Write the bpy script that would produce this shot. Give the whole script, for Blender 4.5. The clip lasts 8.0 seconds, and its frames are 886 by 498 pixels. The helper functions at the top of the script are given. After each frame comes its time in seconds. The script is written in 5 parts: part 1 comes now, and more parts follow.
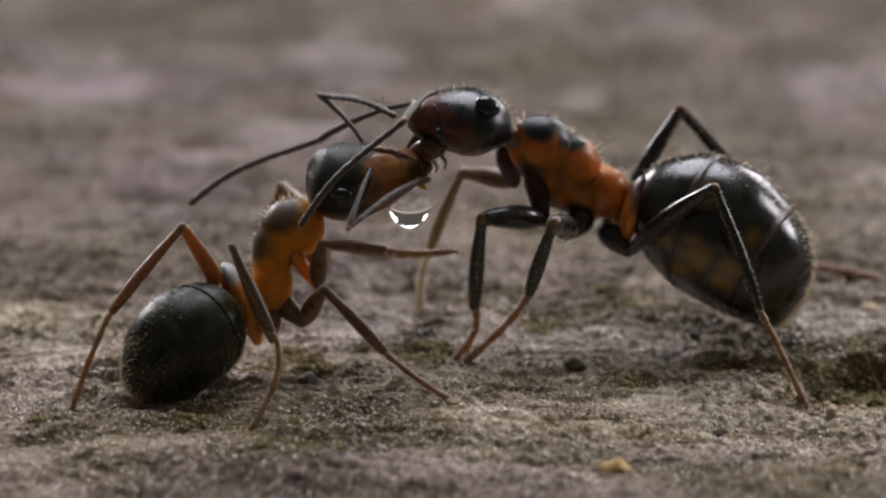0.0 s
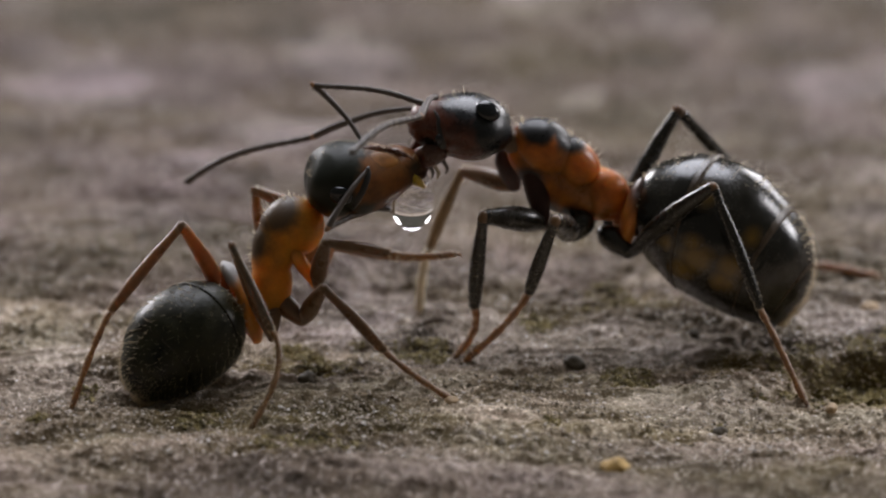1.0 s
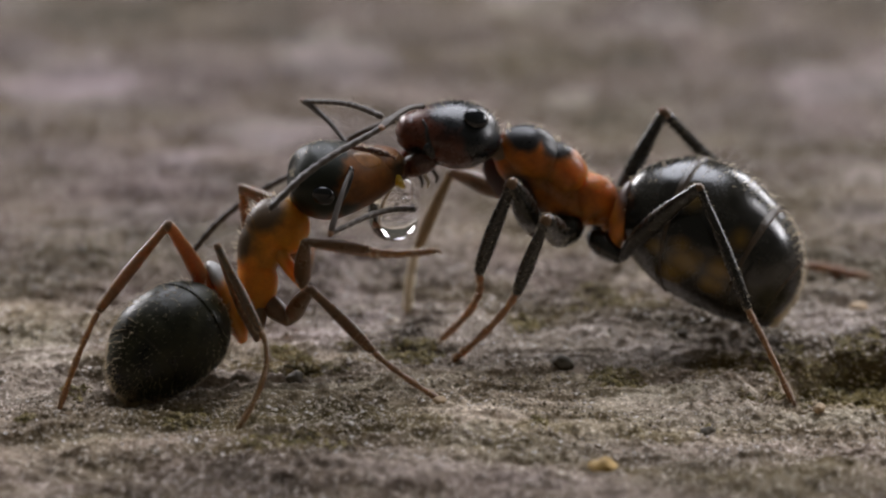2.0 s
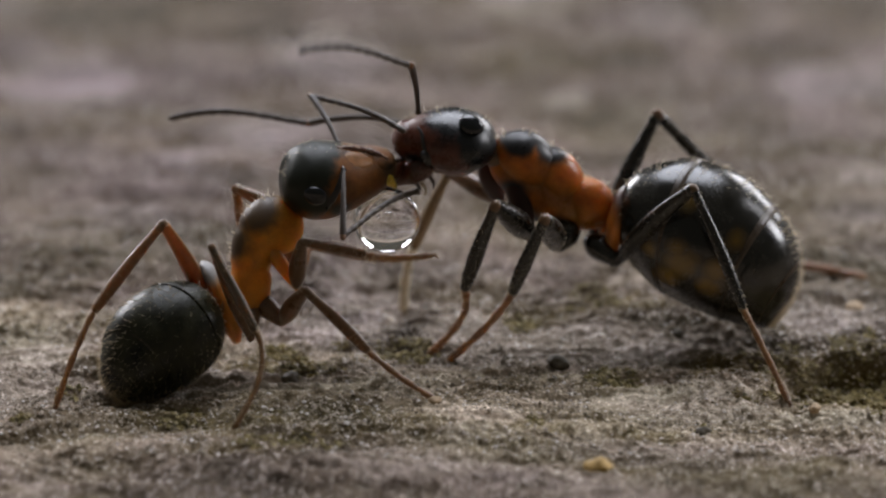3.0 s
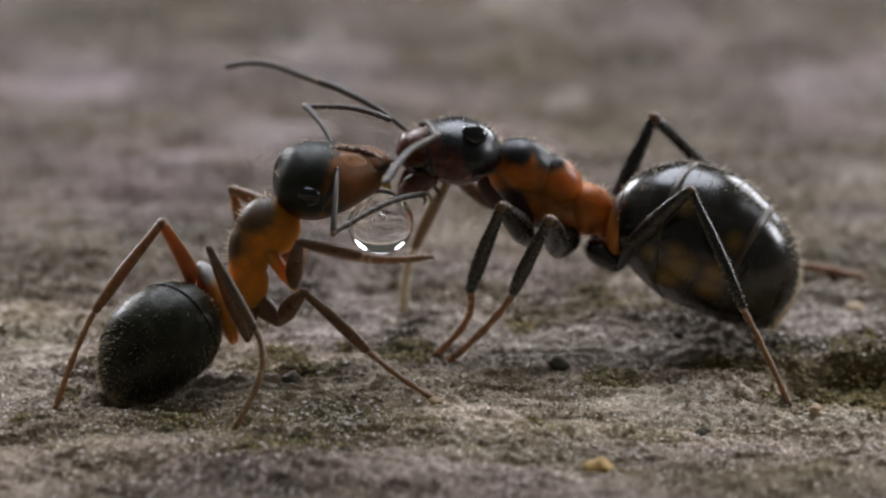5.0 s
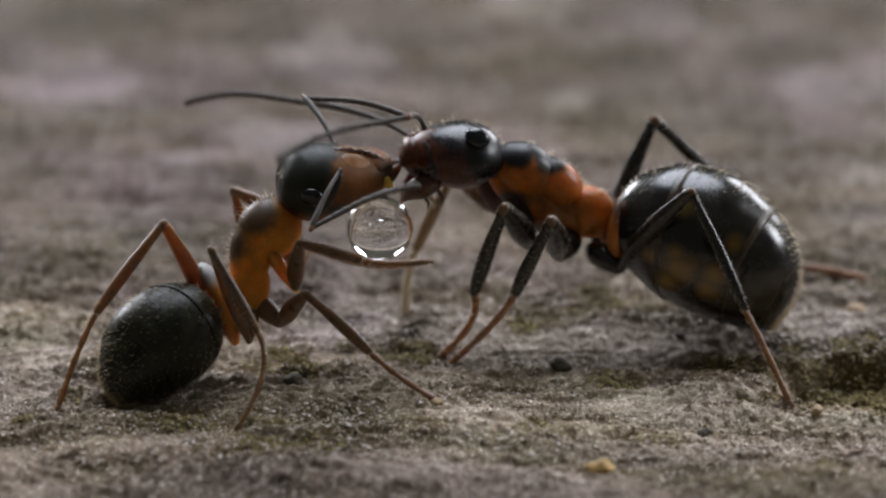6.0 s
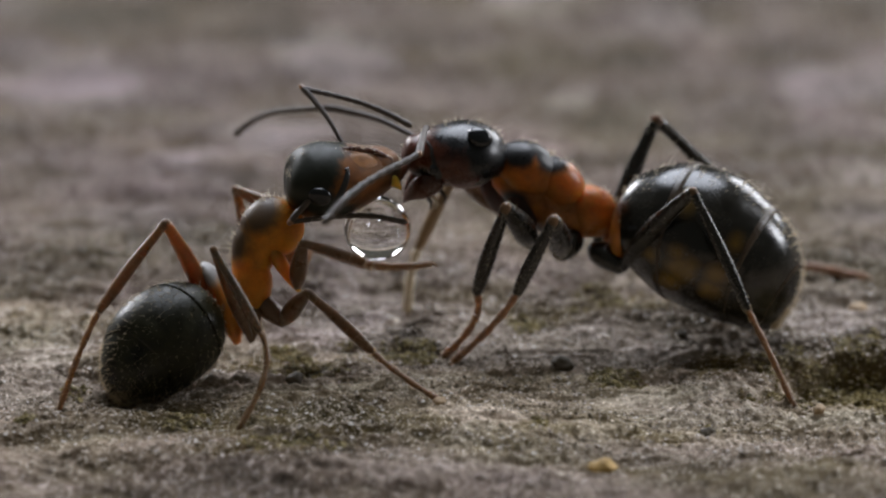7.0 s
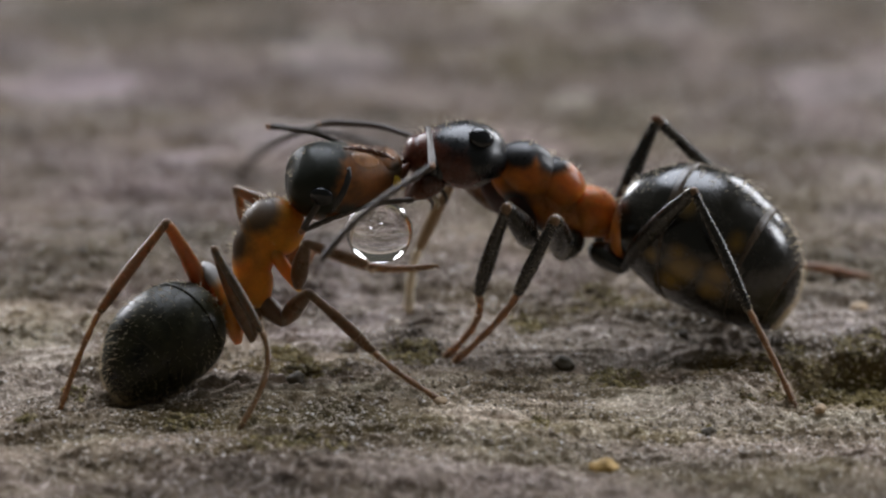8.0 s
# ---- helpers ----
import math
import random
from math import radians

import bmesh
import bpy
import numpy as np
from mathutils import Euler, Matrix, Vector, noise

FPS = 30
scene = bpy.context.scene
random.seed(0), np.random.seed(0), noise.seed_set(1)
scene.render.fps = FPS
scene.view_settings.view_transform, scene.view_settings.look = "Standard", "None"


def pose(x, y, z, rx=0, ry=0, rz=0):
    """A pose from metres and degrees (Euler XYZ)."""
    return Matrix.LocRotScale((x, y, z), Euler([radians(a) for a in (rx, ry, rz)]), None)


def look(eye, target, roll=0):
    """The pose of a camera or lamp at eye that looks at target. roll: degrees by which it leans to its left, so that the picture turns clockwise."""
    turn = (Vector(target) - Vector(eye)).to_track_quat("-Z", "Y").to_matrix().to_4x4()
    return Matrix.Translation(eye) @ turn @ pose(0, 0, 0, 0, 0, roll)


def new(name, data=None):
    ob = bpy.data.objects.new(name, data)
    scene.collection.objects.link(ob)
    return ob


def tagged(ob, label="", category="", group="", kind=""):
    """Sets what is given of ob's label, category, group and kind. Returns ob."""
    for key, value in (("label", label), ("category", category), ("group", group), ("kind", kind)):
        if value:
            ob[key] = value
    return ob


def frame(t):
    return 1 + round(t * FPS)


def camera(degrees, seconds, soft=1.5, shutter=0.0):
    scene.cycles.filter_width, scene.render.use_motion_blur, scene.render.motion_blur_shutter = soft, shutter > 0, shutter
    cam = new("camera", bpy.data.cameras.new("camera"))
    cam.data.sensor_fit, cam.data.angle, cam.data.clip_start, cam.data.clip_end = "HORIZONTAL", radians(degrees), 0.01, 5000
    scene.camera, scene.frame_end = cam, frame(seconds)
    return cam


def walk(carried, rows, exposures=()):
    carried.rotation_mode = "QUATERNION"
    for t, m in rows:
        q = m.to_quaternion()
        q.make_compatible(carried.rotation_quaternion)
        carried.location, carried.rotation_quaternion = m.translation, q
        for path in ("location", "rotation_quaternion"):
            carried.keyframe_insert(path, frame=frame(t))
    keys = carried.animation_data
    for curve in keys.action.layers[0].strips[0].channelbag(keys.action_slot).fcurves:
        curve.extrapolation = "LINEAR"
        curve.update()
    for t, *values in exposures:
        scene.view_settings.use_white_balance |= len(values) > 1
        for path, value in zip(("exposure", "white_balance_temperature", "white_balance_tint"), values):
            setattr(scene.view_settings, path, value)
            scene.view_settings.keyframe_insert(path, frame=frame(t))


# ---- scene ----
cam = camera(7.4759, 8.0, soft=2.2, shutter=0.6)
cam.data.dof.use_dof = True
cam.data.dof.focus_distance = 0.1133
cam.data.dof.aperture_fstop = 96.0
MM = 0.001


def eye(slide, tilt):
    """A pose on the slider: mm to the right, and degrees of tilt over its mean."""
    return pose(slide * MM, -107.342 * MM, 41.2 * MM, 70 + tilt, 0, 0)


walk(cam, [
    (0, eye(-0.2804, 0.0119)),
    (0.3, eye(-0.2775, 0.0000)),
    (1, eye(-0.2775, 0.0000)),
    (1.2, eye(-0.2536, 0.0000)),
    (1.5, eye(-0.1770, 0.0000)),
    (1.7, eye(-0.1292, 0.0000)),
    (1.9, eye(-0.0909, 0.0000)),
    (2.4, eye(-0.0287, 0.0000)),
    (2.8, eye(-0.0057, 0.0000)),
    (3, eye(-0.0000, 0.0000)),
    (4.5, eye(-0.0000, 0.0000)),
    (5.2, eye(-0.0077, 0.0065)),
    (5.8, eye(-0.0287, 0.0143)),
    (6, eye(-0.0354, 0.0143)),
    (6.5, eye(-0.0622, 0.0072)),
    (7, eye(-0.0737, 0.0067)),
    (7.5, eye(-0.0909, 0.0062)),
    (8, eye(-0.0909, 0.0057)),
], exposures=[(0, -0.02, 6550, 14.7), (1.5, -0.02, 6510, 14.2), (3.5, -0.01, 6380, 12.7), (8, -0.02, 6250, 11.2)])

# ---- light: three film lamps low behind the scene and a large soft one above them, in a dim room ----
world = bpy.data.worlds.new("world")
scene.world = world
world.use_nodes = True
world.node_tree.nodes["Background"].inputs[0].default_value = (0.71, 0.70, 0.59, 1)
world.node_tree.nodes["Background"].inputs[1].default_value = 0.105


def lamp(name, place, aim, size, watts, colour):
    data = bpy.data.lights.new(name, "AREA")
    data.shape, data.size, data.energy, data.color = "DISK", size, watts, colour
    ob = new(name, data)
    ob.matrix_world = look(Vector(place), Vector(aim))
    return ob


lamp("lamp_back_right", (0.300, 0.520, 0.180), (0, 0, 0.001), 0.24, 1.15, (0.95, 0.95, 0.97))
lamp("lamp_side_right", (0.560, 0.230, 0.240), (0, 0, 0.001), 0.20, 1.6, (0.95, 0.95, 0.97))
lamp("lamp_back_left", (-0.315, 0.513, 0.190), (0, 0, 0.001), 0.18, 2.2, (0.95, 0.95, 0.97))
lamp("lamp_softbox", (0.00, 0.27, 0.40), (0, 0, 0.0), 0.40, 3.1, (0.92, 0.96, 1.04))


# ---- materials ----
def material(name):
    m = bpy.data.materials.new(name)
    m.use_nodes = True
    nodes = m.node_tree.nodes
    return m, nodes, m.node_tree.links, nodes["Principled BSDF"]


def node(nodes, kind, **inputs):
    n = nodes.new(kind)
    for key, value in inputs.items():
        n.inputs[key.replace("_", " ")].default_value = value
    return n


def noise_at(nodes, links, source, scale, detail=4.0, rough=0.6, stretch=None):
    if stretch:
        mapping = nodes.new("ShaderNodeMapping")
        mapping.inputs["Scale"].default_value = stretch
        links.new(source, mapping.inputs["Vector"])
        source = mapping.outputs["Vector"]
    n = node(nodes, "ShaderNodeTexNoise", Scale=scale, Detail=detail, Roughness=rough)
    links.new(source, n.inputs["Vector"])
    return n.outputs["Fac"]


def ramp(nodes, links, fac, stops):
    n = nodes.new("ShaderNodeValToRGB")
    while len(n.color_ramp.elements) < len(stops):
        n.color_ramp.elements.new(0.5)
    for e, (p, c) in zip(n.color_ramp.elements, stops):
        e.position, e.color = p, (*c, 1)
    links.new(fac, n.inputs["Fac"])
    return n.outputs["Color"]


def mix(nodes, links, fac, a, b, how="MIX"):
    n = nodes.new("ShaderNodeMix")
    n.data_type, n.blend_type = "RGBA", how
    for socket, value in ((n.inputs[0], fac), (n.inputs[6], a), (n.inputs[7], b)):
        if isinstance(value, bpy.types.NodeSocket):
            links.new(value, socket)
        else:
            socket.default_value = (*value, 1) if isinstance(value, tuple) else value
    return n.outputs[2]


def value(nodes, links, op, a, b):
    n = nodes.new("ShaderNodeMath")
    n.operation = op
    for socket, v in ((n.inputs[0], a), (n.inputs[1], b)):
        if isinstance(v, bpy.types.NodeSocket):
            links.new(v, socket)
        else:
            socket.default_value = v
    return n.outputs[0]


def bump(nodes, links, bsdf, height, distance, strength=1.0):
    n = node(nodes, "ShaderNodeBump", Strength=strength, Distance=distance)
    links.new(height, n.inputs["Height"])
    links.new(n.outputs["Normal"], bsdf.inputs["Normal"])


def cuticle(name, base, dark, patches=(), rough=0.36, glow=0.35, fine=26000.0, relief=0.000002, tint=0.25, gloss=0.5, squash=0.35, ragged=0.3, downy=0.0):
    """Insect cuticle: two tones, dark markings as soft-edged patches (place in mm, radius in mm), fine sculpture."""
    m, nodes, links, bsdf = material(name)
    co = nodes.new("ShaderNodeTexCoord").outputs["Object"]
    broad = noise_at(nodes, links, co, 2600.0, 3.0)
    grain = noise_at(nodes, links, co, fine, 3.0, 0.7)
    lighter = tuple(min(1, c * (1 + tint)) for c in base)
    darker = tuple(c * (1 - tint) for c in base)
    colour = ramp(nodes, links, broad, [(0.3, darker), (0.7, lighter)])
    mask = None
    for (x, y, z), radius, soft in patches:
        away = nodes.new("ShaderNodeVectorMath")
        away.operation = "SUBTRACT"
        links.new(co, away.inputs[0])
        away.inputs[1].default_value = (x * MM, y * MM, z * MM)
        flat = nodes.new("ShaderNodeVectorMath")
        flat.operation = "MULTIPLY"
        links.new(away.outputs[0], flat.inputs[0])
        flat.inputs[1].default_value = (1, squash, 1)
        d = nodes.new("ShaderNodeVectorMath")
        d.operation = "LENGTH"
        links.new(flat.outputs[0], d.inputs[0])
        wobble = value(nodes, links, "MULTIPLY_ADD", broad, ragged * radius * MM)
        wobble.node.inputs[2].default_value = -0.5 * ragged * radius * MM
        r = value(nodes, links, "ADD", d.outputs["Value"], wobble)
        mr = nodes.new("ShaderNodeMapRange")
        mr.interpolation_type = "SMOOTHSTEP"
        links.new(r, mr.inputs[0])
        mr.inputs[1].default_value, mr.inputs[2].default_value = (radius - soft) * MM, (radius + soft) * MM
        mr.inputs[3].default_value, mr.inputs[4].default_value = 1.0, 0.0
        mask = mr.outputs[0] if mask is None else value(nodes, links, "MAXIMUM", mask, mr.outputs[0])
    if mask is not None:
        colour = mix(nodes, links, mask, colour, dark)
        links.new(value(nodes, links, "MULTIPLY", value(nodes, links, "SUBTRACT", 1.0, mask), glow), bsdf.inputs["Subsurface Weight"])
    else:
        bsdf.inputs["Subsurface Weight"].default_value = glow
    links.new(mix(nodes, links, 0.35, colour, ramp(nodes, links, grain, [(0.25, (0.45, 0.45, 0.45)), (0.75, (1, 1, 1))]), "MULTIPLY"), bsdf.inputs["Base Color"])
    bsdf.inputs["Subsurface Radius"].default_value = (1.0, 0.52, 0.20)
    bsdf.inputs["Subsurface Scale"].default_value = 0.0009
    bsdf.inputs["IOR"].default_value = 1.5
    bsdf.inputs["Specular IOR Level"].default_value = gloss
    bsdf.inputs["Sheen Weight"].default_value = downy
    bsdf.inputs["Sheen Roughness"].default_value = 0.22
    bsdf.inputs["Sheen Tint"].default_value = (0.82, 0.90, 1.0, 1)
    matt = ramp(nodes, links, grain, [(0.2, (rough - 0.08,) * 3), (0.8, (rough + 0.10,) * 3)])
    links.new(mix(nodes, links, 1.0, matt, ramp(nodes, links, broad, [(0.35, (0.75,) * 3), (0.65, (1.3,) * 3)]), "MULTIPLY"), bsdf.inputs["Roughness"])
    bump(nodes, links, bsdf, grain, relief)
    return m


# worn pale stone and mossy humus on the ground: x, y and reach along both in mm, strength
PALE_STAINS_BEHIND = ((-7.28, 15.51, 1.20, 1.60, 0.55), (-8.27, 19.53, 0.67, 0.90, 0.70), (-3.20, 12.20, 0.95, 1.29, 0.80), (-4.73, 10.76, 0.73, 0.79, 0.60), (-5.92, 7.22, 1.22, 0.75, 0.60), (1.62, 19.53, 1.11, 1.08, 1.00),
        (2.31, 14.17, 0.43, 0.83, 0.80), (7.49, 15.00, 1.08, 1.18, 0.60), (4.38, 18.81, 0.66, 0.89, 0.40), (7.68, 9.20, 0.62, 0.77, 0.60), (7.27, 7.37, 0.81, 0.75, 0.50), (-1.99, 15.68, 1.08, 1.36, 0.70))
# pale stone; under the large ant the ovals also paint brightness over its shade
PALE_STAINS = ((-6.98, 0.81, 0.87, 1.08, 0.60), (-3.46, -1.06, 1.90, 0.58, 0.90), (-0.80, -1.06, 1.14, 0.66, 0.60), (-2.17, 1.63, 1.16, 0.82, 0.50), (0.45, 1.63, 0.78, 0.69, 0.90), (1.11, 0.27, 1.44, 0.48, 0.70),
        (3.85, -1.37, 1.80, 0.47, 0.70), (3.05, 1.02, 2.22, 0.87, 0.90), (4.49, 0.81, 0.58, 0.41, 0.70), (6.52, 2.59, 1.17, 1.12, 0.60), (3.44, -2.23, 1.41, 0.52, 0.50), (6.25, -2.49, 1.22, 0.46, 0.80),
        (2.67, 1.21, 0.87, 0.60, 0.90), (4.02, 1.02, 0.77, 0.54, 0.90), (4.90, 1.35, 0.44, 0.44, 0.90), (-1.42, 3.58, 0.59, 0.85, 0.60), (-0.92, 2.45, 0.49, 0.56, 0.60),
        (4.85, -2.23, 0.75, 0.39, 0.60), (-0.77, -5.12, 1.10, 0.74, 0.50), (0.43, -3.63, 0.56, 0.50, 0.50), (-2.83, -3.38, 0.56, 0.30, 0.50), (-6.67, -1.32, 0.85, 0.78, 0.60))
DARK_STAINS_BEHIND = ((-6.56, 18.64, 1.66, 0.89, 0.80), (-5.13, 13.01, 1.17, 0.65, 0.60), (-7.36, 9.35, 0.72, 0.56, 0.60), (-0.71, 19.96, 1.67, 0.51, 0.80), (3.66, 16.71, 0.76, 0.97, 0.80), (1.04, 15.68, 0.97, 0.85, 0.80),
        (3.08, 13.01, 0.69, 0.65, 0.95), (6.61, 16.88, 1.31, 0.76, 1.00), (5.89, 13.01, 0.64, 0.82, 0.95), (6.11, 10.92, 0.63, 0.63, 0.90), (2.77, 10.60, 0.83, 0.51, 0.90), (7.79, 11.08, 0.73, 0.51, 0.80),
        (5.68, 18.28, 0.77, 0.64, 0.60), (3.71, 7.07, 0.61, 0.54, 0.60), (1.77, 5.88, 0.70, 0.44, 0.50), (-2.31, 9.20, 0.93, 0.49, 0.40))
# in the hollow the oval holds humus and the far wall's shade as colour
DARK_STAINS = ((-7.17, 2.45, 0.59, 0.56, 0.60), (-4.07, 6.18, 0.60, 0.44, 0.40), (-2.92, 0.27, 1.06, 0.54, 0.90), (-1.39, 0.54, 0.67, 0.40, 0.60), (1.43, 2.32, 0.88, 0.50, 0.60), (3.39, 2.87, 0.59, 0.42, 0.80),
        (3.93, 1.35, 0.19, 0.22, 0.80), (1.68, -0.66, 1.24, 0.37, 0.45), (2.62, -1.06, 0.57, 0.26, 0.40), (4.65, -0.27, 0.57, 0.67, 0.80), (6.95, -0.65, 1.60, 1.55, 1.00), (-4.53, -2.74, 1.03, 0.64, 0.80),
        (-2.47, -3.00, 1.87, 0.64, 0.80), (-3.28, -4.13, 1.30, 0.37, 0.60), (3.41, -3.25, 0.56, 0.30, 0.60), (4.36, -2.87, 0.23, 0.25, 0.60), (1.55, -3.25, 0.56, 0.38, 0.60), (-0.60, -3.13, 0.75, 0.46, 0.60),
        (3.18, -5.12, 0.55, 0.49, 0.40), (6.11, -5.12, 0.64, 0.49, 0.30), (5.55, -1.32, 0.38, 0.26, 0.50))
# broad brownish ovals dimming the far and front ground, balancing the light by colour
DIMMED_GROUND = ((2.0, 27.0, 36.0, 26.0, 0.95), (8.5, 14.0, 8.0, 11.0, 0.95), (0, -8.8, 22.0, 5.0, 0.6), (4.0, -5.6, 7.0, 2.8, 0.6))
# a faint mauve bloom of dust
MAUVE_STAINS = ((-4.0, 12.0, 9.0, 10.0, 1.0), (1.5, 24.0, 5.0, 4.5, 0.9), (6.5, 16.0, 3.0, 3.0, 0.6), (-1.0, 5.5, 3.5, 2.6, 0.6), (-4.0, -5.0, 5.0, 1.5, 0.6))


def stains(nodes, links, co, ragged, rows):
    """A mask of soft ragged ovals on the ground."""
    total = None
    for x, y, rx, ry, strength in rows:
        away = nodes.new("ShaderNodeVectorMath")
        away.operation = "SUBTRACT"
        links.new(co, away.inputs[0])
        away.inputs[1].default_value = (x * MM, y * MM, 0)
        scaled = nodes.new("ShaderNodeVectorMath")
        scaled.operation = "MULTIPLY"
        links.new(away.outputs[0], scaled.inputs[0])
        scaled.inputs[1].default_value = (1 / (rx * MM), 1 / (ry * MM), 0)
        far = nodes.new("ShaderNodeVectorMath")
        far.operation = "LENGTH"
        links.new(scaled.outputs[0], far.inputs[0])
        edge = value(nodes, links, "ADD", far.outputs["Value"], value(nodes, links, "MULTIPLY", value(nodes, links, "SUBTRACT", ragged, 0.5), 2.6))
        mr = nodes.new("ShaderNodeMapRange")
        mr.interpolation_type = "SMOOTHSTEP"
        links.new(edge, mr.inputs[0])
        for i, v in zip((1, 2, 3, 4), (0.65, 1.25, strength, 0.0)):
            mr.inputs[i].default_value = v
        total = mr.outputs[0] if total is None else value(nodes, links, "MAXIMUM", total, mr.outputs[0])
    return total


def ground_material():
    m, nodes, links, bsdf = material("weathered_ground")
    co = nodes.new("ShaderNodeTexCoord").outputs["Object"]
    streak = (0.45, 1.0, 1.0)
    broad = noise_at(nodes, links, co, 130.0, 5.0, 0.6, streak)
    middle = noise_at(nodes, links, co, 750.0, 6.0, 0.65, streak)
    grain = noise_at(nodes, links, co, 6500.0, 5.0, 0.75, (0.7, 1.0, 1.0))
    speck = noise_at(nodes, links, co, 17000.0, 2.0, 0.6)
    patch = noise_at(nodes, links, co, 330.0, 4.0, 0.6, (0.40, 1.0, 1.0))
    moss = noise_at(nodes, links, co, 480.0, 6.0, 0.7, (0.45, 1.0, 1.0))
    a = ramp(nodes, links, middle, [(0.36, (0.235, 0.210, 0.170)), (0.49, (0.42, 0.385, 0.350)), (0.61, (0.62, 0.585, 0.565))])
    b = ramp(nodes, links, patch, [(0.38, (0.50, 0.475, 0.38)), (0.48, (0.78, 0.745, 0.69)), (0.60, (1.0, 0.97, 0.98))])
    c = mix(nodes, links, 1.0, a, b, "MULTIPLY")
    c = mix(nodes, links, 0.45, c, ramp(nodes, links, broad, [(0.38, (0.62, 0.59, 0.54)), (0.60, (1, 0.98, 0.98))]), "MULTIPLY")
    # far and front ground darkened in its colour to even out the lamps' light
    c = mix(nodes, links, stains(nodes, links, co, broad, DIMMED_GROUND), c, mix(nodes, links, 1.0, c, (0.29, 0.275, 0.265), "MULTIPLY"))
    # the far ovals have darker tones than the near ones, that dimming included
    c = mix(nodes, links, stains(nodes, links, co, moss, PALE_STAINS_BEHIND), c, ramp(nodes, links, middle, [(0.34, (0.19, 0.18, 0.175)), (0.62, (0.33, 0.315, 0.315))]))
    c = mix(nodes, links, stains(nodes, links, co, moss, DARK_STAINS_BEHIND), c, ramp(nodes, links, middle, [(0.36, (0.040, 0.033, 0.018)), (0.62, (0.095, 0.080, 0.048))]))
    c = mix(nodes, links, stains(nodes, links, co, moss, PALE_STAINS), c, ramp(nodes, links, middle, [(0.34, (0.36, 0.335, 0.31)), (0.62, (0.66, 0.635, 0.62))]))
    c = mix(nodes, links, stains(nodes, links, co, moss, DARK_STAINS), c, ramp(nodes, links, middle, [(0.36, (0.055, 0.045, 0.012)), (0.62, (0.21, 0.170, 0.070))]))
    c = mix(nodes, links, ramp(nodes, links, moss, [(0.48, (0, 0, 0)), (0.60, (0.40, 0.40, 0.40))]), c, (0.130, 0.112, 0.048))
    c = mix(nodes, links, 0.8, c, ramp(nodes, links, grain, [(0.3, (0.42, 0.40, 0.36)), (0.62, (1, 1, 1)), (0.78, (1, 1, 1))]), "MULTIPLY")
    c = mix(nodes, links, ramp(nodes, links, speck, [(0.60, (0, 0, 0)), (0.68, (0.9, 0.9, 0.9))]), c, (0.86, 0.82, 0.78))
    blotch = noise_at(nodes, links, co, 400.0, 3.0, 0.55, (0.55, 0.6, 1.0))
    c = mix(nodes, links, 0.7, c, ramp(nodes, links, blotch, [(0.38, (0.60, 0.56, 0.46)), (0.50, (0.98, 0.96, 0.94)), (0.62, (1.22, 1.18, 1.22))]), "MULTIPLY")
    hue = noise_at(nodes, links, co, 210.0, 3.0, 0.5, (0.5, 1.0, 1.0))
    c = mix(nodes, links, 0.8, c, ramp(nodes, links, hue, [(0.40, (1.0, 0.95, 0.97)), (0.50, (1.0, 0.96, 0.92)), (0.60, (0.97, 0.96, 0.80))]), "MULTIPLY")
    c = mix(nodes, links, stains(nodes, links, co, moss, MAUVE_STAINS), c, mix(nodes, links, 1.0, c, (1.0, 0.968, 1.035), "MULTIPLY"))
    cells = node(nodes, "ShaderNodeTexVoronoi", Scale=8200.0)
    links.new(co, cells.inputs["Vector"])
    c = mix(nodes, links, 0.7, c, ramp(nodes, links, cells.outputs["Color"], [(0.05, (0.34, 0.31, 0.24)), (0.5, (0.92, 0.90, 0.87)), (0.95, (1.0, 1.0, 1.0))]), "MULTIPLY")
    c = mix(nodes, links, 1.0, c, (1.20, 1.135, 1.06), "MULTIPLY")
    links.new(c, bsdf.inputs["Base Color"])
    links.new(ramp(nodes, links, grain, [(0.3, (0.95,) * 3), (0.72, (0.40,) * 3)]), bsdf.inputs["Roughness"])
    links.new(ramp(nodes, links, speck, [(0.54, (0.06,) * 3), (0.68, (0.8,) * 3)]), bsdf.inputs["Specular IOR Level"])
    height = value(nodes, links, "ADD", grain, value(nodes, links, "MULTIPLY", middle, 1.5))
    bump(nodes, links, bsdf, height, 0.00008, 0.95)
    return m


def plain(name, colour, rough, spread=0.2, scale=9000.0):
    m, nodes, links, bsdf = material(name)
    co = nodes.new("ShaderNodeTexCoord").outputs["Object"]
    n = noise_at(nodes, links, co, scale)
    links.new(ramp(nodes, links, n, [(0.3, tuple(c * (1 - spread) for c in colour)), (0.7, tuple(min(1, c * (1 + spread)) for c in colour))]), bsdf.inputs["Base Color"])
    bsdf.inputs["Roughness"].default_value = rough
    bump(nodes, links, bsdf, n, 0.000008)
    return m


def water_material():
    m, nodes, links, bsdf = material("clear_liquid")
    bsdf.inputs["Base Color"].default_value = (1, 1, 1, 1)
    bsdf.inputs["Roughness"].default_value = 0.0
    bsdf.inputs["Transmission Weight"].default_value = 1.0
    bsdf.inputs["IOR"].default_value = 1.34
    return m


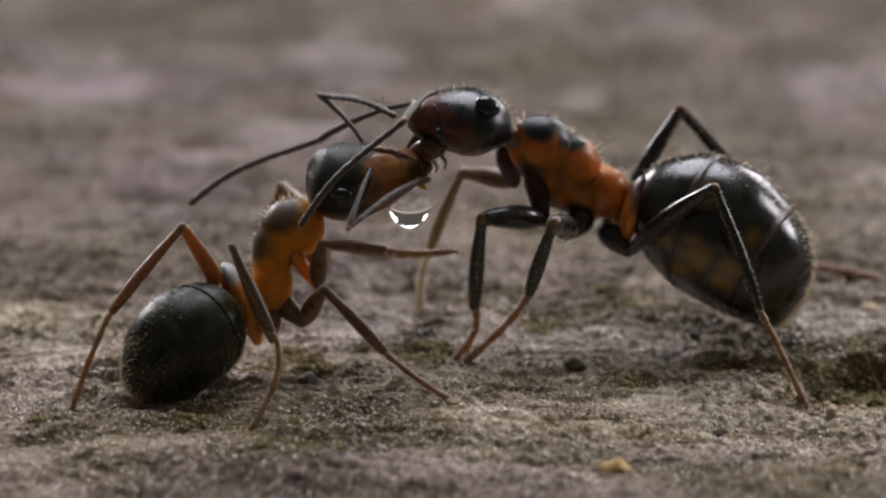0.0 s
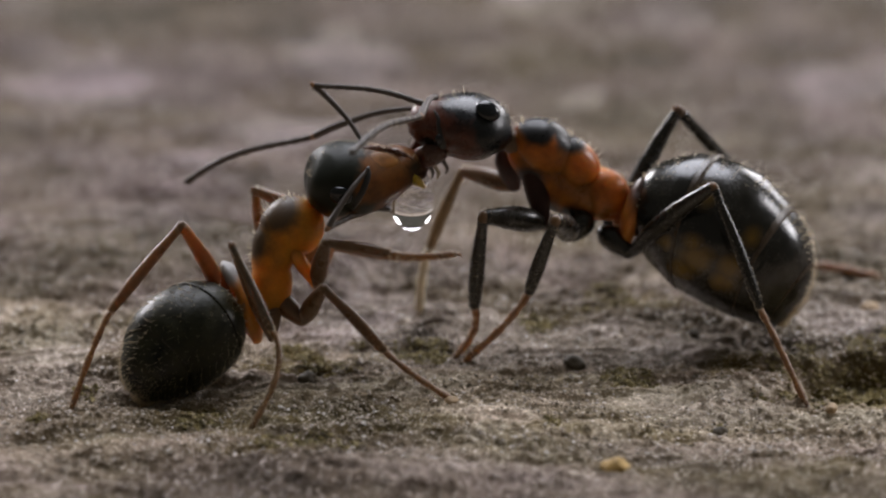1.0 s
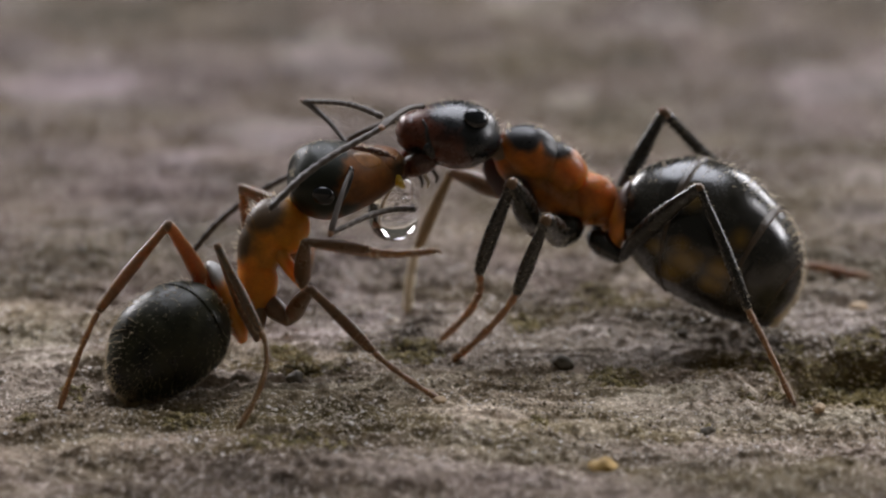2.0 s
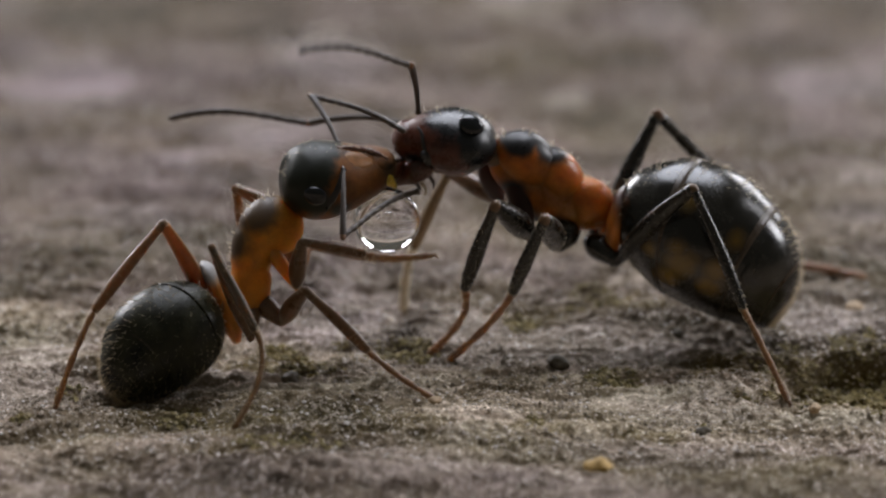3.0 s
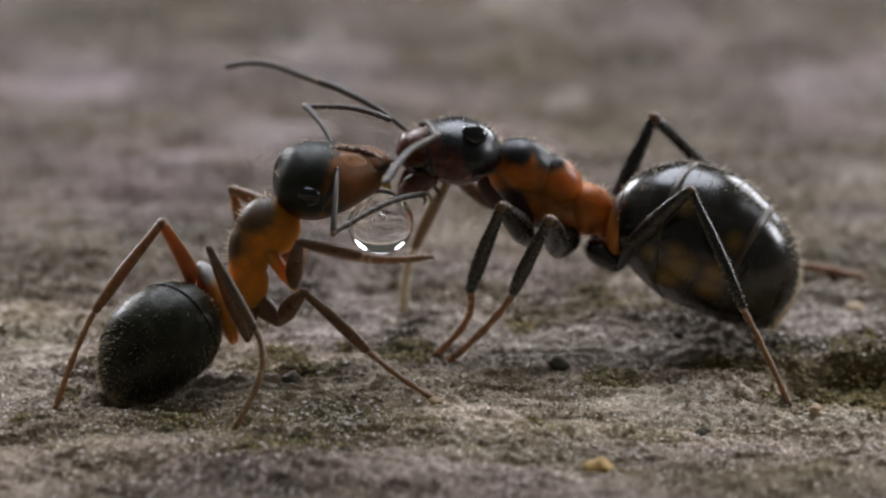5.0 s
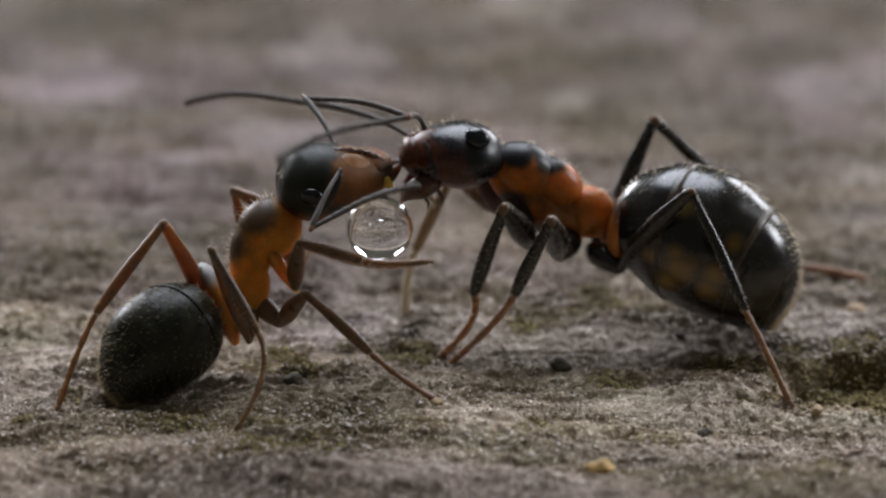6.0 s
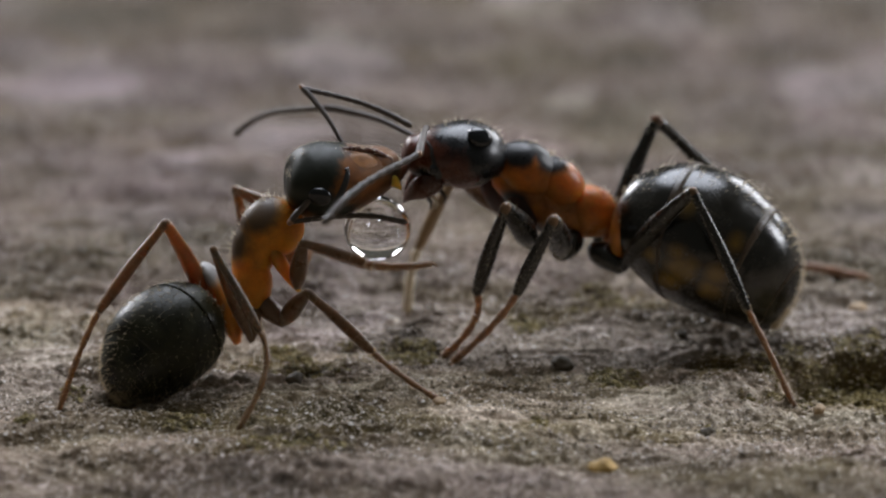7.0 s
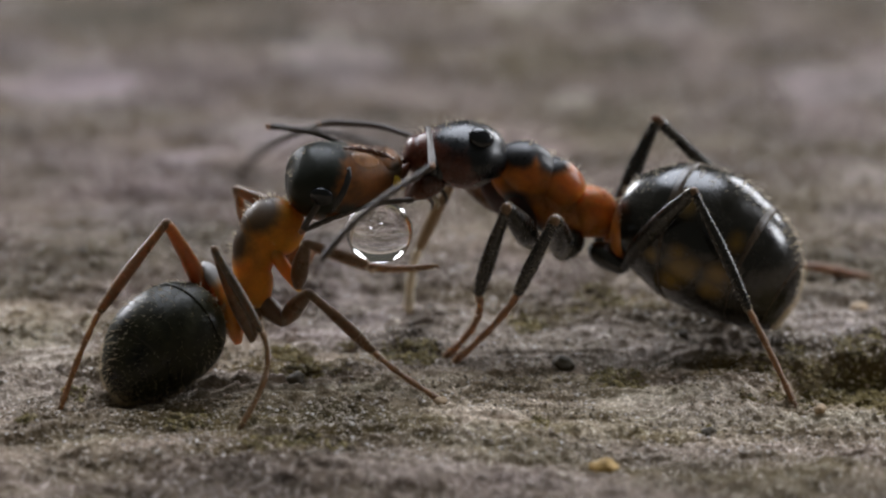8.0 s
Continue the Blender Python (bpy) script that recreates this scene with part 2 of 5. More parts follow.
def bristle_material():
    """Pale hairs that let light from behind shine through."""
    m, nodes, links, bsdf = material("pale_bristle")
    bsdf.inputs["Base Color"].default_value = (0.72, 0.64, 0.50, 1)
    bsdf.inputs["Roughness"].default_value = 0.3
    through_light = nodes.new("ShaderNodeBsdfTranslucent")
    through_light.inputs["Color"].default_value = (0.90, 0.80, 0.62, 1)
    blend = nodes.new("ShaderNodeMixShader")
    blend.inputs[0].default_value = 0.6
    links.new(bsdf.outputs[0], blend.inputs[1])
    links.new(through_light.outputs[0], blend.inputs[2])
    links.new(blend.outputs[0], nodes["Material Output"].inputs["Surface"])
    return m


BLACK = (0.009, 0.009, 0.009)
GROUND = ground_material()
WATER = water_material()
EYE = cuticle("eye_cuticle", (0.007, 0.008, 0.010), BLACK, rough=0.16, glow=0.0, fine=60000.0, relief=0.000001)
HAIR = bristle_material()
RIM_BROWN = cuticle("tergite_rim", (0.055, 0.030, 0.011), BLACK, rough=0.3, glow=0.3)
LEG_DARK = cuticle("leg_dark", (0.015, 0.0122, 0.0078), BLACK, rough=0.24, glow=0.0, downy=0.05, gloss=0.55, relief=0.0000009)
LEG_BROWN = cuticle("leg_brown", (0.125, 0.066, 0.028), BLACK, rough=0.34, glow=0.08, downy=0.08)
LEG_DUSK = cuticle("leg_dusk", (0.150, 0.083, 0.034), BLACK, rough=0.34, glow=0.12, downy=0.14)
LEG_AMBER = cuticle("leg_amber", (0.235, 0.112, 0.029), BLACK, rough=0.34, glow=0.25, downy=0.14)
LEG_GREY = cuticle("leg_grey_brown", (0.075, 0.055, 0.032), BLACK, rough=0.42, glow=0.1, relief=0.000002, tint=0.5)
TARSUS_RED = cuticle("tarsus_red", (0.215, 0.115, 0.062), BLACK, rough=0.34, glow=0.08, downy=0.1)
TIBIA_PALE = cuticle("tibia_pale", (0.26, 0.17, 0.08), BLACK, rough=0.5, glow=0.0)
TARSUS_PALE = cuticle("tarsus_pale", (0.70, 0.60, 0.42), BLACK, rough=0.5, glow=0.0)
ANTENNA = cuticle("antenna_brown", (0.052, 0.037, 0.026), BLACK, rough=0.46, glow=0.0, relief=0.000002, downy=0.12)
FACE_AMBER = cuticle("face_amber", (0.30, 0.105, 0.012), BLACK, rough=0.4, glow=0.4, tint=0.5)
COXA_AMBER = cuticle("coxa_amber", (0.52, 0.215, 0.020), BLACK, rough=0.42, glow=0.8)
COXA_MAROON = cuticle("coxa_maroon", (0.036, 0.012, 0.008), BLACK, rough=0.45, glow=0.1, gloss=0.25)
SUTURE = cuticle("dark_suture", (0.012, 0.011, 0.009), BLACK, rough=0.35, glow=0.0)
MANDIBLE = cuticle("mandible_brown", (0.075, 0.024, 0.011), BLACK, rough=0.3, glow=0.1)

# ---- geometry helpers, in mm ----
REST = {}
MOVES = []


def vec(p):
    return Vector((p[0], p[1], p[2]))


def thing(name, place, label, category):
    ob = new(name)
    ob.location = vec(place) * MM
    ob.empty_display_size = 0.0005
    REST[ob] = vec(place)
    return tagged(ob, label, category)


def part(name, geometry, mat, parent, label="", at=None, local=False, extras=()):
    """Links one mesh under a thing or part. geometry: vertices and faces in mm, in the world or (local) about the place `at`.
    extras: more (geometry, material) of the same part, such as its bristles."""
    at = REST[parent] if at is None else vec(at)
    verts, faces = joined(geometry, *[e[0] for e in extras])
    mesh = bpy.data.meshes.new(name)
    shift = Vector((0, 0, 0)) if local else at
    mesh.from_pydata([tuple((vec(v) - shift) * MM) for v in verts], [], faces)
    mesh.polygons.foreach_set("use_smooth", [True] * len(mesh.polygons))
    mesh.materials.append(mat)
    slots, first = np.zeros(len(faces), dtype=np.int32), len(geometry[1])
    for k, (more, second) in enumerate(extras):
        mesh.materials.append(second)
        slots[first:first + len(more[1])] = k + 1
        first += len(more[1])
    mesh.polygons.foreach_set("material_index", slots)
    ob = new(name, mesh)
    ob.parent = parent
    ob.location = (at - REST[parent]) * MM
    REST[ob] = at
    return tagged(ob, label) if label else ob


def smooth_rows(rows, n):
    """Catmull-Rom through a few rows of numbers."""
    rows = np.array(rows, float)
    pts = np.vstack([2 * rows[0] - rows[1], rows, 2 * rows[-1] - rows[-2]])
    out = []
    for u in np.linspace(0, len(rows) - 1, n):
        i = min(int(u), len(rows) - 2)
        f = u - i
        a, b, c, d = pts[i:i + 4]
        out.append(0.5 * (2 * b + (c - a) * f + (2 * a - 5 * b + 4 * c - d) * f * f + (3 * b - a - 3 * c + d) * f ** 3))
    return np.array(out)


def sweep(sections, up=(0, 0, 1), rings=28, seg=28, shape=None):
    """A skin over cross-sections (x, y, z, half height, half width), closed at both ends. shape(u, angle) scales it."""
    rows = smooth_rows(sections, rings)
    verts, faces = [], []
    up = vec(up)
    for i, (x, y, z, h, w) in enumerate(rows):
        a, b = rows[max(i - 1, 0)], rows[min(i + 1, rings - 1)]
        t = Vector(b[:3] - a[:3]).normalized()
        side = t.cross(up).normalized()
        u = side.cross(t)
        for k in range(seg):
            ang = 2 * math.pi * k / seg
            s = shape(i / (rings - 1), ang) if shape else 1.0
            verts.append(Vector((x, y, z)) + u * (max(h, 0.003) * s * math.cos(ang)) + side * (max(w, 0.003) * s * math.sin(ang)))
    for i in range(rings - 1):
        for k in range(seg):
            j = (k + 1) % seg
            faces.append((i * seg + k, i * seg + j, (i + 1) * seg + j, (i + 1) * seg + k))
    for i, flip in ((0, True), (rings - 1, False)):
        verts.append(Vector(rows[i][:3]))
        for k in range(seg):
            j = (k + 1) % seg
            f = (i * seg + k, i * seg + j, len(verts) - 1)
            faces.append(f[::-1] if flip else f)
    return verts, faces


def limb(length, radius, profile, bend=0.0, rings=24, seg=14, flat=1.0):
    """A limb along +z from the joint: profile of (share of length, share of radius); bend bows it towards +x."""
    rows = [(bend * length * math.sin(math.pi * s), 0, s * length, r * radius, r * radius * flat) for s, r in profile]
    return sweep(rows, (1, 0.001, 0), rings, seg)


def ellipsoid(centre, radii, axes=None, rings=16, seg=20):
    c, axes = vec(centre), axes or Matrix.Identity(3)
    verts, faces = [c + axes @ Vector((0, 0, radii[2]))], []
    for i in range(1, rings):
        p = math.pi * i / rings
        for k in range(seg):
            q = 2 * math.pi * k / seg
            verts.append(c + axes @ Vector((radii[0] * math.sin(p) * math.cos(q), radii[1] * math.sin(p) * math.sin(q), radii[2] * math.cos(p))))
    verts.append(c - axes @ Vector((0, 0, radii[2])))
    for k in range(seg):
        j = (k + 1) % seg
        faces.append((0, 1 + k, 1 + j))
        for i in range(rings - 2):
            a = 1 + i * seg
            faces.append((a + k, a + seg + k, a + seg + j, a + j))
        faces.append((len(verts) - 1, len(verts) - 1 - seg + j, len(verts) - 1 - seg + k))
    return verts, faces


def eye_dome(centre, outward, radii):
    """A shallow compound eye set into a head, bulging outward."""
    z = vec(outward).normalized()
    x = (Vector((1, 0, -0.25)) - z * Vector((1, 0, -0.25)).dot(z)).normalized()
    return ellipsoid(centre, radii, Matrix((x, z.cross(x), z)).transposed(), 18, 24)


def joined(*geometries):
    verts, faces = [], []
    for v, f in geometries:
        n = len(verts)
        verts += v
        faces += [tuple(i + n for i in g) for g in f]
    return verts, faces


def bristles(geometry, count, length, keep, seed, lean=(0, 0, 0), thick=0.006):
    """Fine hairs standing on a skin where keep(place, outward) allows."""
    rng = random.Random(seed)
    verts, faces = geometry
    out_v, out_f = [], []
    tries = 0
    while len(out_f) < count * 3 and tries < count * 60:
        tries += 1
        f = faces[rng.randrange(len(faces))]
        p = [vec(verts[i]) for i in f]
        n = (p[1] - p[0]).cross(p[2] - p[0])
        if n.length < 1e-9:
            continue
        n.normalize()
        w = [rng.random() + 0.01 for _ in p]
        at = sum((q * v for q, v in zip(p, w)), Vector()) / sum(w)
        if not keep(at, n):
            continue
        way = (n + vec(lean) + Vector((rng.gauss(0, 0.25), rng.gauss(0, 0.25), rng.gauss(0, 0.25)))).normalized()
        l = length * rng.uniform(0.5, 1.2)
        a = way.orthogonal().normalized() * thick
        b = way.cross(a)
        k = len(out_v)
        root = at - n * 0.01
        out_v += [root + a, root - a * 0.5 + b * 0.87, root - a * 0.5 - b * 0.87, at + way * l]
        out_f += [(k, k + 1, k + 3), (k + 1, k + 2, k + 3), (k + 2, k, k + 3)]
    return out_v, out_f


def frame_of(a, way, pole):
    """A pose in metres at a (mm) whose z runs along way and whose x leans to pole."""
    z = vec(way).normalized()
    x = vec(pole)
    x = (x - z * x.dot(z)).normalized()
    y = z.cross(x)
    m = Matrix((x, y, z)).transposed().to_4x4()
    m.translation = vec(a) * MM
    return m


def track(rows):
    """A number, or several, at any time from rows of (seconds, number, ...)."""
    times = [r[0] for r in rows]

    def at(t):
        v = [float(np.interp(t, times, [r[i] for r in rows])) for i in range(1, len(rows[0]))]
        return v[0] if len(v) == 1 else v
    return at


# ---- ground ----
def _hash(ix, iy, seed):
    n = (ix * 374761393 + iy * 668265263 + seed * 974711) & 0xFFFFFFFF
    n = ((n ^ (n >> 13)) * 1274126177) & 0xFFFFFFFF
    return ((n ^ (n >> 16)) & 0xFFFF) / 65535.0


def value_noise(x, y, seed):
    """Smooth noise from 0 to 1 on a unit lattice, for arrays."""
    ix, iy = np.floor(x).astype(np.int64), np.floor(y).astype(np.int64)
    fx, fy = x - ix, y - iy
    fx, fy = fx * fx * (3 - 2 * fx), fy * fy * (3 - 2 * fy)
    low = _hash(ix, iy, seed) * (1 - fx) + _hash(ix + 1, iy, seed) * fx
    high = _hash(ix, iy + 1, seed) * (1 - fx) + _hash(ix + 1, iy + 1, seed) * fx
    return low * (1 - fy) + high * fy


def crumbs(x, y, seed):
    """Rounded crumbs, one in each lattice cell, from 0 to 1."""
    ix, iy = np.floor(x).astype(np.int64), np.floor(y).astype(np.int64)
    best = np.zeros(np.shape(x))
    for ox in (-1, 0, 1):
        for oy in (-1, 0, 1):
            cx, cy = ix + ox, iy + oy
            size = 0.25 + 0.45 * _hash(cx, cy, seed + 2)
            d2 = (x - cx - _hash(cx, cy, seed)) ** 2 + (y - cy - _hash(cx, cy, seed + 1)) ** 2
            best = np.maximum(best, size * np.sqrt(np.clip(1 - d2 / size ** 2, 0, 1)))
    return best


def ground_z(x, y):
    """Height of the weathered ground in mm over a place in mm: swells, worn ledges, pits and crumbs."""
    x, y = np.asarray(x, float), np.asarray(y, float)
    wx, wy = x + 0.8 * value_noise(x * 0.5, y * 0.5, 11), y + 0.6 * value_noise(x * 0.4, y * 0.6, 12)
    far = np.clip((np.hypot(x, y) - 14) / 30, 0, 1)
    z = 0.34 * (value_noise(wx * 0.16 + 3, wy * 0.34, 1) - 0.5)
    z += 0.15 * (value_noise(wx * 0.45, wy * 0.95 + 5, 2) - 0.5)
    z += 0.15 * (value_noise(wx * 1.1, wy * 2.1, 3) - 0.5)
    # swells flattened under the large ant so that the ground there shades less
    z *= 1 - 0.85 * np.exp(-((x - 3.4) / 2.6) ** 2 - ((y - 1.0) / 1.6) ** 2)
    rough = 0.30 + 1.0 * value_noise(wx * 0.6, wy * 1.2, 13)
    z += rough * 0.085 * (1 - 2 * np.abs(value_noise(wx * 2.3, wy * 3.6, 5) - 0.5))
    z += rough * 0.05 * (value_noise(x * 4.6, y * 6.2, 6) - 0.5)
    z += rough * 0.042 * (value_noise(x * 9, y * 11, 7) - 0.5)
    z += rough * 0.075 * crumbs(x * 3.4 + 0.4 * wy, y * 4.2, 31) + rough * 0.075 * crumbs(x * 7.0, y * 8.0, 41)
    z += rough * 0.045 * np.clip(value_noise(x * 15, y * 16, 14) - 0.35, 0, 1)
    ridged = 1 - 2 * np.abs(value_noise(wx * 0.9 + 7, wy * 3.4, 15) - 0.5)
    z += 0.085 * ridged ** 2 + rough * 0.05 * (1 - 2 * np.abs(value_noise(wx * 2.0, wy * 7.5, 16) - 0.5))
    z -= 0.06
    z += far * 1.6 * (value_noise(x * 0.06, y * 0.09, 8) - 0.5)

    # the hollow beside the large ant hind foot, with a steep rim
    d = np.hypot((x - 7.20) / 1.75, (y + 0.70) / 1.35) + 0.30 * (value_noise(x * 1.3, y * 1.7, 9) - 0.5) + 0.14 * (value_noise(x * 4, y * 5, 10) - 0.5)
    z -= 0.55 * (1 - np.clip((d - 0.68) / 0.32, 0, 1) ** 1.3) * (d < 1)
    z += 0.10 * crumbs(x * 2.6, y * 3.2, 51) * np.clip(1.1 - d, 0, 1)
    return z


def spaced(fine0, fine1, step, far0, far1, growth):
    mid = list(np.arange(fine0, fine1 + step / 2, step))
    s, v = step, mid[-1]
    while v < far1:
        s *= growth
        v += s
        mid.append(v)
    s, v = step, mid[0]
    while v > far0:
        s *= growth
        v -= s
        mid.insert(0, v)
    return np.array(mid)


def build_ground():
    xs, ys = spaced(-8.2, 8.4, 0.03, -1500, 1500, 1.09), spaced(-4.8, 3.6, 0.04, -1500, 1500, 1.035)
    gx, gy = np.meshgrid(xs, ys)
    gz = ground_z(gx, gy)
    co = np.stack([gx, gy, gz], -1).reshape(-1, 3) * MM
    nx, ny = len(xs), len(ys)
    i = np.arange(nx * ny).reshape(ny, nx)
    quads = np.stack([i[:-1, :-1], i[:-1, 1:], i[1:, 1:], i[1:, :-1]], -1).reshape(-1, 4)
    mesh = bpy.data.meshes.new("ground")
    mesh.vertices.add(len(co))
    mesh.vertices.foreach_set("co", co.ravel())
    mesh.loops.add(quads.size)
    mesh.loops.foreach_set("vertex_index", quads.ravel())
    mesh.polygons.add(len(quads))
    mesh.polygons.foreach_set("loop_start", np.arange(len(quads)) * 4)
    mesh.update(calc_edges=True)
    mesh.polygons.foreach_set("use_smooth", [True] * len(quads))
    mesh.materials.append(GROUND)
    return tagged(new("ground", mesh), "grey-brown weathered gritty ground with worn ledges and a hollow", "ground", kind="structure")


build_ground()

# ---- ants: how their bodies move ----
PIVOT = vec((5.915, 1.400, 3.062))
tilt_large = track([(0, -4.256), (0.5, -3.688), (1, -3.121), (1.5, -2.412), (2.2, -1.348), (3, -0.426), (3.5, 0.000), (4, 0.426), (4.5, 0.851), (5.2, 1.277), (6, 1.631), (8, 1.844)])
slide_large_head = track([(0, -0.120), (1.5, -0.060), (3.5, 0.000), (4.5, 0.060), (6, 0.135), (8, 0.155)])
slide_large = track([(0, 0.020), (3.5, 0.000), (4.5, -0.010), (6, -0.045), (8, -0.055)])
slide_gaster = track([(0, 0.03), (3.5, 0), (6, -0.045), (8, -0.06)])
slide_small = track([(0, 0.087), (1, 0.082), (1.5, 0.058), (3, 0.010), (3.5, 0.000), (4.5, -0.038), (6, -0.050), (8, -0.058)])
slide_small_head = track([(0, 0.105), (1.3, 0.080), (2.5, 0.010), (3.5, 0.000), (4.5, -0.058), (6, -0.020), (6.5, 0.070), (8, 0.090)])


def large_body(t):
    """The large ant sinks forward over its gaster."""
    return Matrix.Translation((PIVOT + Vector((slide_large(t), 0, 0))) * MM) @ Matrix.Rotation(-radians(tilt_large(t)), 4, "Y") @ Matrix.Translation(-PIVOT * MM)


def large_gaster(t):
    return Matrix.Translation((slide_gaster(t) * MM, 0, 0)) @ large_body(t)


def small_body(t):
    return Matrix.Translation((slide_small(t) * MM, 0, 0))


def large_head(t):
    return Matrix.Translation((slide_large_head(t) * MM, 0, 0)) @ large_body(t)


def small_head(t):
    return Matrix.Translation((slide_small_head(t) * MM, 0, 0)) @ small_body(t)


BODY_TIMES = (0, 0.5, 1, 1.5, 2.2, 3, 3.5, 4, 4.5, 5.2, 6, 6.5, 7, 7.5, 8)
STEP_TIMES = (0, 0.3, 0.6, 0.7, 0.8, 0.9, 1.0, 1.2, 1.5, 1.6, 1.7, 1.8, 2.0, 2.2, 2.5, 2.8, 3, 3.5, 4, 4.5, 5.2, 6, 6.5, 7, 7.5, 8)


def rides(ob, body):
    """ob moves with a body: its world pose over time is body(t) after its place at rest."""
    rest, parent = Matrix.Translation(REST[ob] * MM), Matrix.Translation(REST[ob.parent] * MM)
    MOVES.append((ob, [(t, parent.inverted() @ body(t) @ rest) for t in BODY_TIMES]))


FEMUR = [(0, 0.45), (0.06, 0.62), (0.3, 1.0), (0.6, 0.92), (0.88, 0.66), (0.96, 0.62), (1, 0.5)]
TIBIA = [(0, 0.5), (0.04, 0.76), (0.12, 0.70), (0.40, 0.92), (0.65, 1.0), (0.85, 0.88), (0.97, 0.70), (1, 0.5)]


def bent_knee(hip, ankle, upper, lower, hint):
    """Where the knee of a two-part limb lies, bent towards hint."""
    d = ankle - hip
    n = d.length
    a = max(-upper, min(upper, (upper ** 2 - lower ** 2 + n * n) / (2 * n)))
    h = math.sqrt(max(upper ** 2 - a * a, 0))
    axis = d / n
    out = hint - hip
    out = (out - axis * out.dot(axis)).normalized()
    return hip + axis * a + out * h


def tarsus_path(ankle, foot, bow):
    """Five tarsal joints between ankle and foot, bowed out sideways."""
    rows = []
    for i in range(21):
        s = i / 20
        p = ankle.lerp(foot, s) + vec(bow) * math.sin(math.pi * s ** 0.8)
        joint = 0.74 + 0.26 * abs(math.sin(math.pi * (1 + 4 * s ** 0.75)))
        rows.append((p.x, p.y, p.z, joint, joint))
    return rows


def build_leg(ant, name, body, root, hip, knee, ankle, foot, girth, mats, label="", bow=(0, 0, -0.05), moving=None, hint=None, coxa=1.0, coxa_mat=None):
    """A leg under an ant: the coxa, with femur, tibia and tarsus on it. moving: ankle offsets over time; hint: knee offsets."""
    root, hip, knee, ankle, foot = (vec(p) for p in (root, hip, knee, ankle, foot))
    femur_r, tibia_r, tarsus_r = girth
    cx = sweep([(*root.lerp(hip, s), r * femur_r * coxa, r * femur_r * coxa) for s, r in ((-0.15, 0.5), (0.1, 1.1), (0.45, 1.15), (0.8, 0.85), (1.0, 0.62), (1.1, 0.2))], (0.3, 0.2, 1), 18, 18)
    leg = part(name, cx, coxa_mat or mats[0], ant, label, at=hip)
    rides(leg, body)
    upper, lower = (knee - hip).length, (ankle - knee).length
    thigh = limb(upper, femur_r, FEMUR, 0.03)
    femur = part("femur", thigh, mats[0], leg, at=hip, local=True, extras=[(bristles(thigh, 190, 0.045, lambda p, n: True, 6, (0, 0, 0.8), 0.0026), HAIR)])
    shin = limb(lower, tibia_r, TIBIA, 0.015)
    spines = bristles(shin, 260, 0.055, lambda p, n: p.z > lower * 0.04, 5, (0, 0, 0.8), 0.0030)
    spur = sweep([(0, 0, lower * 0.97, 0.016, 0.016), (-0.05, 0, lower + 0.07, 0.012, 0.012), (-0.08, 0, lower + 0.16, 0.003, 0.003)], (1, 0, 0), 6, 6)
    joint = ellipsoid((0, 0, 0.02), (tibia_r * 0.8, tibia_r * 0.8, tibia_r * 1.0), None, 10, 14)
    tibia = part("tibia", shin, mats[1], leg, at=knee, local=True, extras=[(joined(spines, spur), HAIR), (joint, LEG_BROWN)])
    rows = [(x, y, z, h * tarsus_r * 1.12, w * tarsus_r * 1.12) for x, y, z, h, w in tarsus_path(ankle, foot, bow)]
    feet = sweep(rows, (0.2, -0.3, 1), 41, 10)
    way = (foot - ankle).normalized()
    side = way.cross(Vector((0, 0, 1))).normalized()
    claws = [sweep([(*foot, 0.025, 0.025), (*(foot + way * 0.05 + side * s * 0.05), 0.018, 0.018), (*(foot + way * 0.10 + side * s * 0.06 - Vector((0, 0, 0.04))), 0.004, 0.004)], (0, 0, 1), 7, 7) for s in (-1, 1)]
    hairs = bristles(feet, 160, 0.050, lambda p, n: True, 7, way * 0.8, 0.0055)
    tarsus = part("tarsus", joined(feet, *claws), mats[2], leg, at=ankle, extras=[(hairs, HAIR)])
    off, lift = moving or (lambda t: (0, 0, 0)), hint or (lambda t: (0, 0, 0))
    steps = STEP_TIMES if moving or hint else BODY_TIMES
    start = Matrix.Translation(hip * MM)
    femur_rows, tibia_rows, tarsus_rows = [], [], []
    for t in steps:
        m = body(t)
        home = (m @ start).inverted()
        h, a = (m @ (hip * MM)) / MM, ankle + vec(off(t))
        k = bent_knee(h, a, upper, lower, (m @ (knee * MM)) / MM + vec(lift(t)))
        pole = (h + a) / 2 - k
        femur_rows.append((t, home @ frame_of(h, k - h, -pole)))
        tibia_rows.append((t, home @ frame_of(k, a - k, -pole)))
        tarsus_rows.append((t, home @ Matrix.Translation(a * MM)))
    MOVES.extend([(femur, femur_rows), (tibia, tibia_rows), (tarsus, tarsus_rows)])
    return leg


SCAPE = [(0, 0.5), (0.03, 1.0), (0.07, 0.7), (0.4, 0.8), (0.8, 1.0), (0.97, 1.05), (1, 0.6)]


